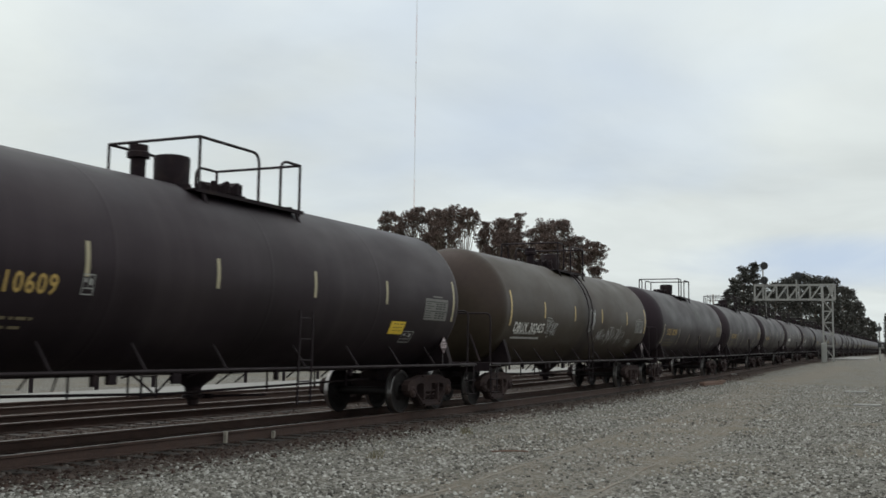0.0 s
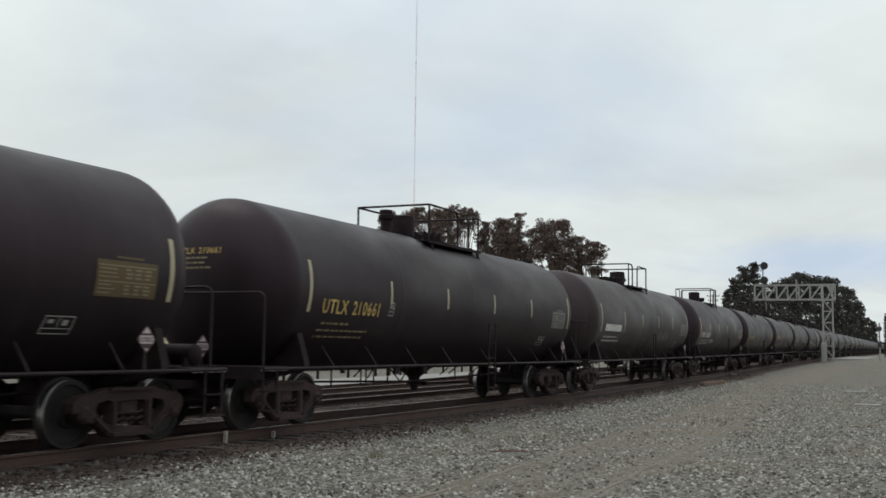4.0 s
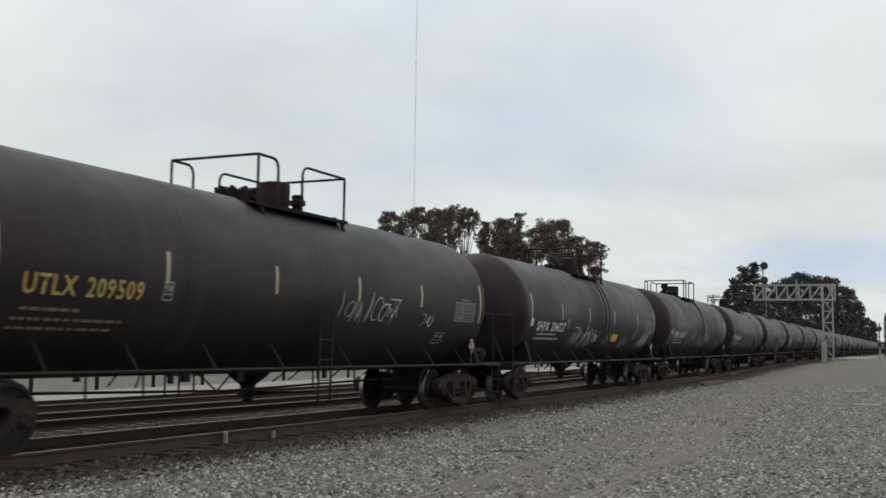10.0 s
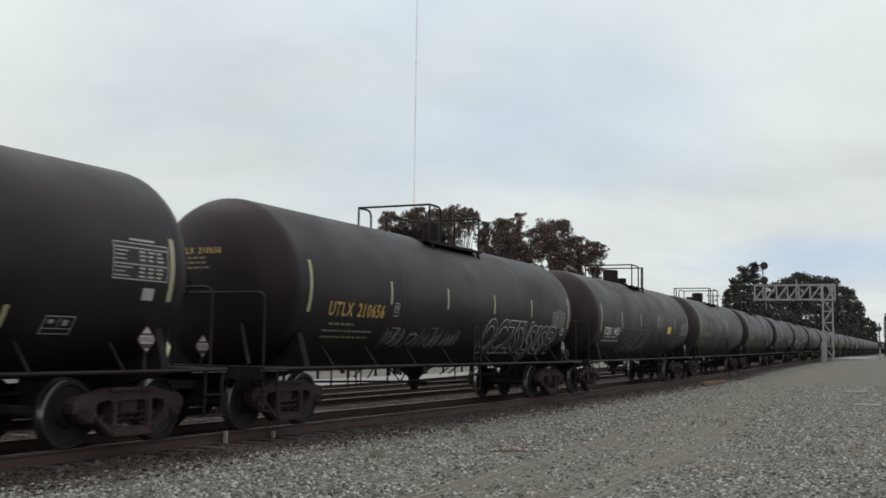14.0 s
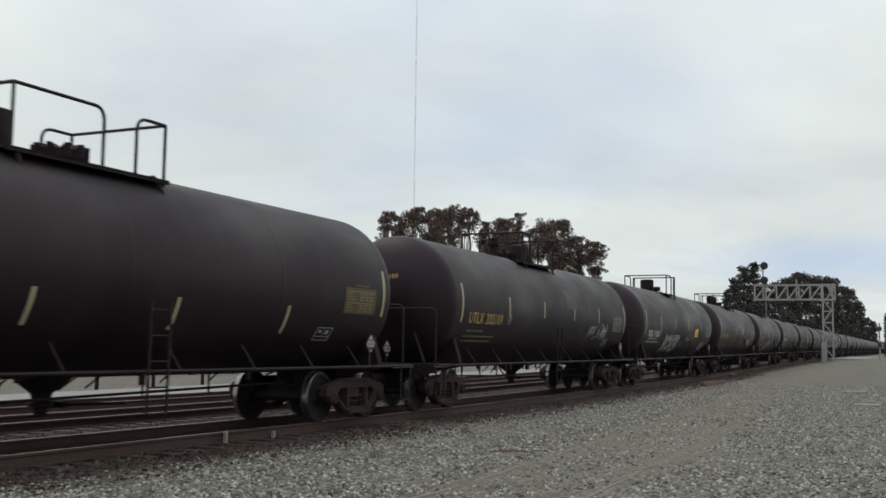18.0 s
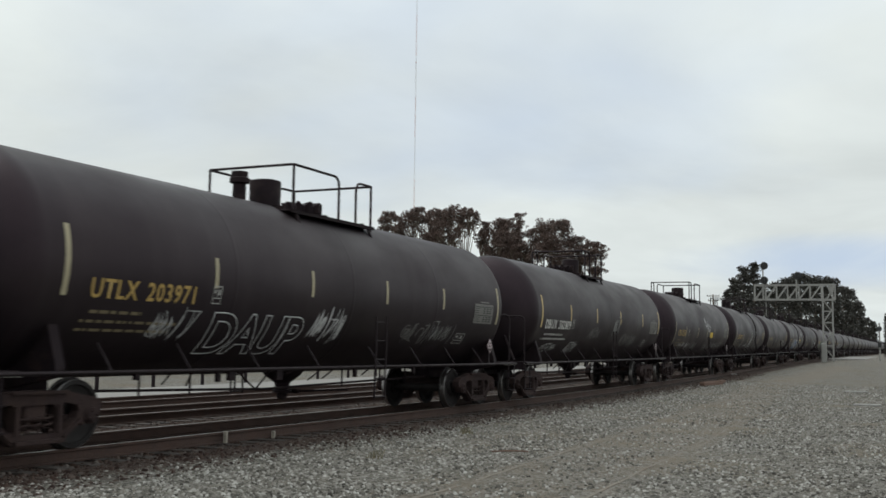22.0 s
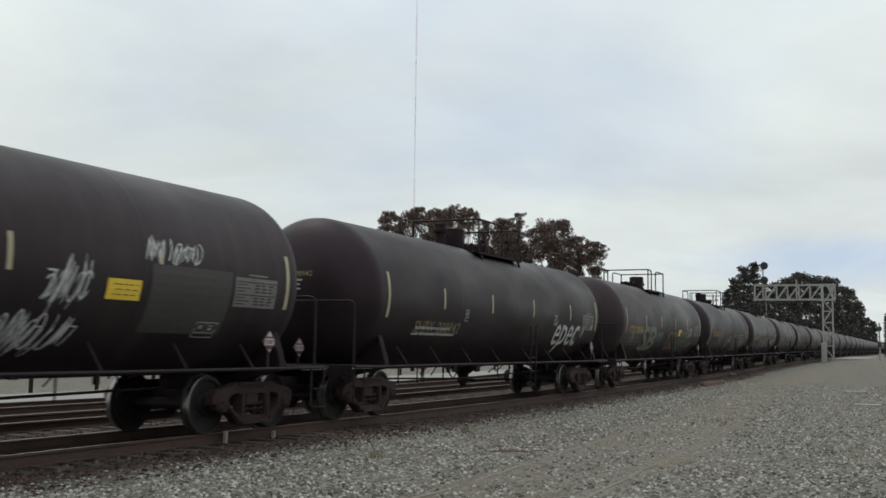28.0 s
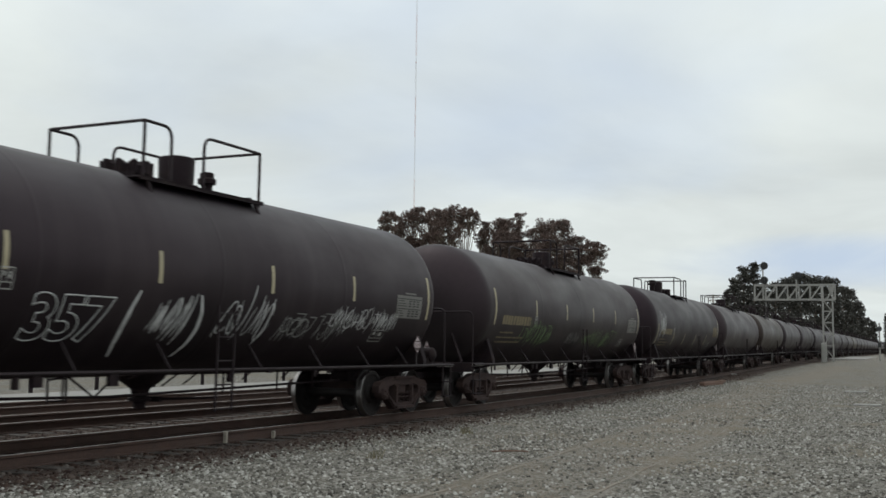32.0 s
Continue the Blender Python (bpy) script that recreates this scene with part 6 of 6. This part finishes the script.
def lay(name, shape, mat, x, y, turn, label, category, smooth=False):
    ob = new(name, shape.mesh(name, [mat], smooth))
    ob.matrix_basis = pose(x, y, ground_z(x, y) + 0.008, 0, 0, turn)
    return tagged(ob, label, category)


M["pale_wood"] = material("weathered_pale_timber", (0.30, 0.27, 0.23), 0.85, var=0.3, scale=4, fine=40, bump=0.3, stretch=(6, 6, 1))
M["red_wood"] = material("rotten_brown_timber", (0.13, 0.075, 0.055), 0.9, var=0.35, scale=3, fine=30, bump=0.4, stretch=(1, 6, 6))
M["litter"] = material("pale_litter", (0.30, 0.295, 0.28), 0.7, var=0.2, scale=6, fine=40, bump=0.2)
M["dry_grass"] = leaf_material("dry_grass", (0.11, 0.095, 0.055), (0.20, 0.17, 0.10))
for s, lat, tall in STAKES:
    px, py, th = track(s, lat)
    stake = tagged(new("marker_stake"), "short pale timber stake beside the rail", "marker stake")
    stake.matrix_basis = pose(px, py, 0, 2, 3, 12)
    part("post", Shape().box((0, 0, -0.17 + tall / 2 - 0.05), (0.06, 0.06, tall + 0.1), bevel=0.01), M["pale_wood"], stake)
lay("stick", Shape().tube([(-0.30, 0.03, 0.012), (-0.1, -0.02, 0.025), (0.1, 0.02, 0.022), (0.30, -0.01, 0.014)], 0.013, 6), M["red_wood"], *STICK, 35, "dark bent stick lying on the gravel", "stick", True)
for k, (dx, dy, turn, long) in enumerate(((0, 0, 86, 2.6), (0.35, -1.4, 80, 2.2), (0.1, 1.9, 92, 1.4))):
    lay("plank", Shape().box((0, 0, 0.06), (long, 0.22, 0.12), bevel=0.02), M["red_wood"], PLANKS[0] + dx, PLANKS[1] + dy, turn, "rotten brown timber lying beside the track", "timber")
for x, y, turn, w in LITTER:
    lay("litter", Shape().box((0, 0, 0.02), (w, w * 0.4, 0.05), bevel=0.02), M["litter"], x, y, turn, "pale scrap lying on the gravel lot", "scrap")


def grass_tuft(x, y, seed):
    rng = random.Random(seed)
    sh = Shape()
    for _ in range(34):
        a, r, h = rng.uniform(0, 6.28), rng.uniform(0, 0.14), rng.uniform(0.05, 0.16)
        bx, by, lx, ly = r * math.cos(a), r * math.sin(a), rng.uniform(-.06, .06), rng.uniform(-.06, .06)
        sh.add([(bx - 0.006, by, 0), (bx + 0.006, by, 0), (bx + lx * 0.5 + 0.003, by + ly * 0.5, h * 0.7), (bx + lx, by + ly, h)], [(0, 1, 2, 3)])
    tagged(lay("grass_tuft", sh, M["dry_grass"], x, y, 0, "dry yellowish grass tuft in the ballast", "grass"), kind="stuff")


def buried_rail(points, label):
    """An old rail whose rusty, sandy head just shows above the packed dirt."""
    sh = Shape()
    rng = random.Random(len(points))
    pts = []
    for a, b in zip(points, points[1:]):
        n = max(1, round(math.dist(a, b) / 0.6))
        pts += [(a[0] + (b[0] - a[0]) * i / n, a[1] + (b[1] - a[1]) * i / n) for i in range(n)]
    pts.append(points[-1])
    ring = []
    for i, (x, y) in enumerate(pts):
        q, p = pts[min(i + 1, len(pts) - 1)], pts[max(i - 1, 0)]
        d = Vector((q[0] - p[0], q[1] - p[1])).normalized()
        z = ground_z(x, y) + 0.014 + rng.uniform(-0.014, 0.006)
        ring += [(x - d.y * u, y + d.x * u, z + v) for u, v in ((-0.030, -0.12), (-0.024, -0.006), (-0.014, 0.0), (0.014, 0.0), (0.024, -0.006), (0.030, -0.12))]
    sh.add(ring, [(i * 6 + k, i * 6 + k + 1, i * 6 + 7 + k, i * 6 + 6 + k) for i in range(len(pts) - 1) for k in range(5)])
    tagged(new("buried_rail", sh.mesh("buried_rail", [M["sandy_rail"]])), label, "rail", kind="structure")


M["sandy_rail"] = material("dirt_covered_rail", (0.175, 0.152, 0.125), 0.9, var=0.25, scale=2.5, fine=30, bump=0.3, stain=(0.13, 0.085, 0.06), stain_scale=1.5, stain_amount=0.5)
for group in (0, 4):
    line = EDGES[group:group + 4] if group == 0 else EDGES[group:]
    buried_rail([line[0][0]] + [q[1] for q in line], "old rail buried in packed sandy dirt")

for k, (x, y) in enumerate(TUFTS):
    grass_tuft(x, y, k)

# ---------------------------------------------------------------- level crossing and far pole
along("road_crossing", 1.7, 6.2, -0.3, 0.17, 147, 199, M["concrete"], "pale concrete level crossing apron", "road")
px, py = spot(3.64, 135)
pole = tagged(new("crossing_signal"), "grey crossing signal pole with a round head", "signal")
pole.matrix_basis = pose(px, py, 0)
part("post", Shape().cyl((0, 0, -0.4), (0, 0, 4.6), 0.09, 8), M["galv"], pole)
part("signal_head", Shape().lathe([(-0.05, 0.0), (-0.05, 0.3), (0.05, 0.3), (0.05, 0.0)], 16, "y", (0, -0.15, 3.9)).box((0, -0.12, 2.0), (0.4, 0.3, 0.6)), M["signal"], pole)


# ---------------------------------------------------------------- movement
CAR_ZERO = 13.88
# cars of other builds couple a little longer or shorter
SET_BACK = {17: 0.18, 27: 0.34, 21: -0.28, 22: -0.09, 29: -0.2}


def travel(t):
    """Metres that the train has rolled since the start: it gathers a little speed."""
    return 15.5993 * t + 0.024867 * t * t - 0.0002687 * t ** 3


def car_pose(i, t):
    s = CAR_ZERO + PITCH * i + SET_BACK.get(i, 0.0) - travel(t)
    ax, ay, _ = track(s - TRUCK_NEAR)
    bx, by, _ = track(s + TRUCK_Y)
    za, zb = rise(s - TRUCK_NEAR), rise(s + TRUCK_Y)
    u = TRUCK_NEAR / (TRUCK_NEAR + TRUCK_Y)
    return pose(ax + u * (bx - ax), ay + u * (by - ay), za + u * (zb - za), math.degrees(math.atan2(zb - za, TRUCK_NEAR + TRUCK_Y)), 0, math.degrees(math.atan2(-(bx - ax), by - ay)))


def motions():
    for i, car, data in train:
        walk(car, [(float(t), car_pose(i, t)) for t in range(33)])
    sets = [o for o in bpy.data.objects if o.name.split(".")[0] == "wheelset"]
    rows = []
    for k in range(961):
        t = k / FPS
        rows.append((t, pose(0, 0, 0, math.degrees(travel(t) / WHEEL_R) % 360)))
    walk(sets[0], rows)
    keys = sets[0].animation_data
    for ob in sets[1:]:
        ob.animation_data_create()
        ob.animation_data.action = keys.action
        ob.animation_data.action_slot = keys.action_slot


motions()
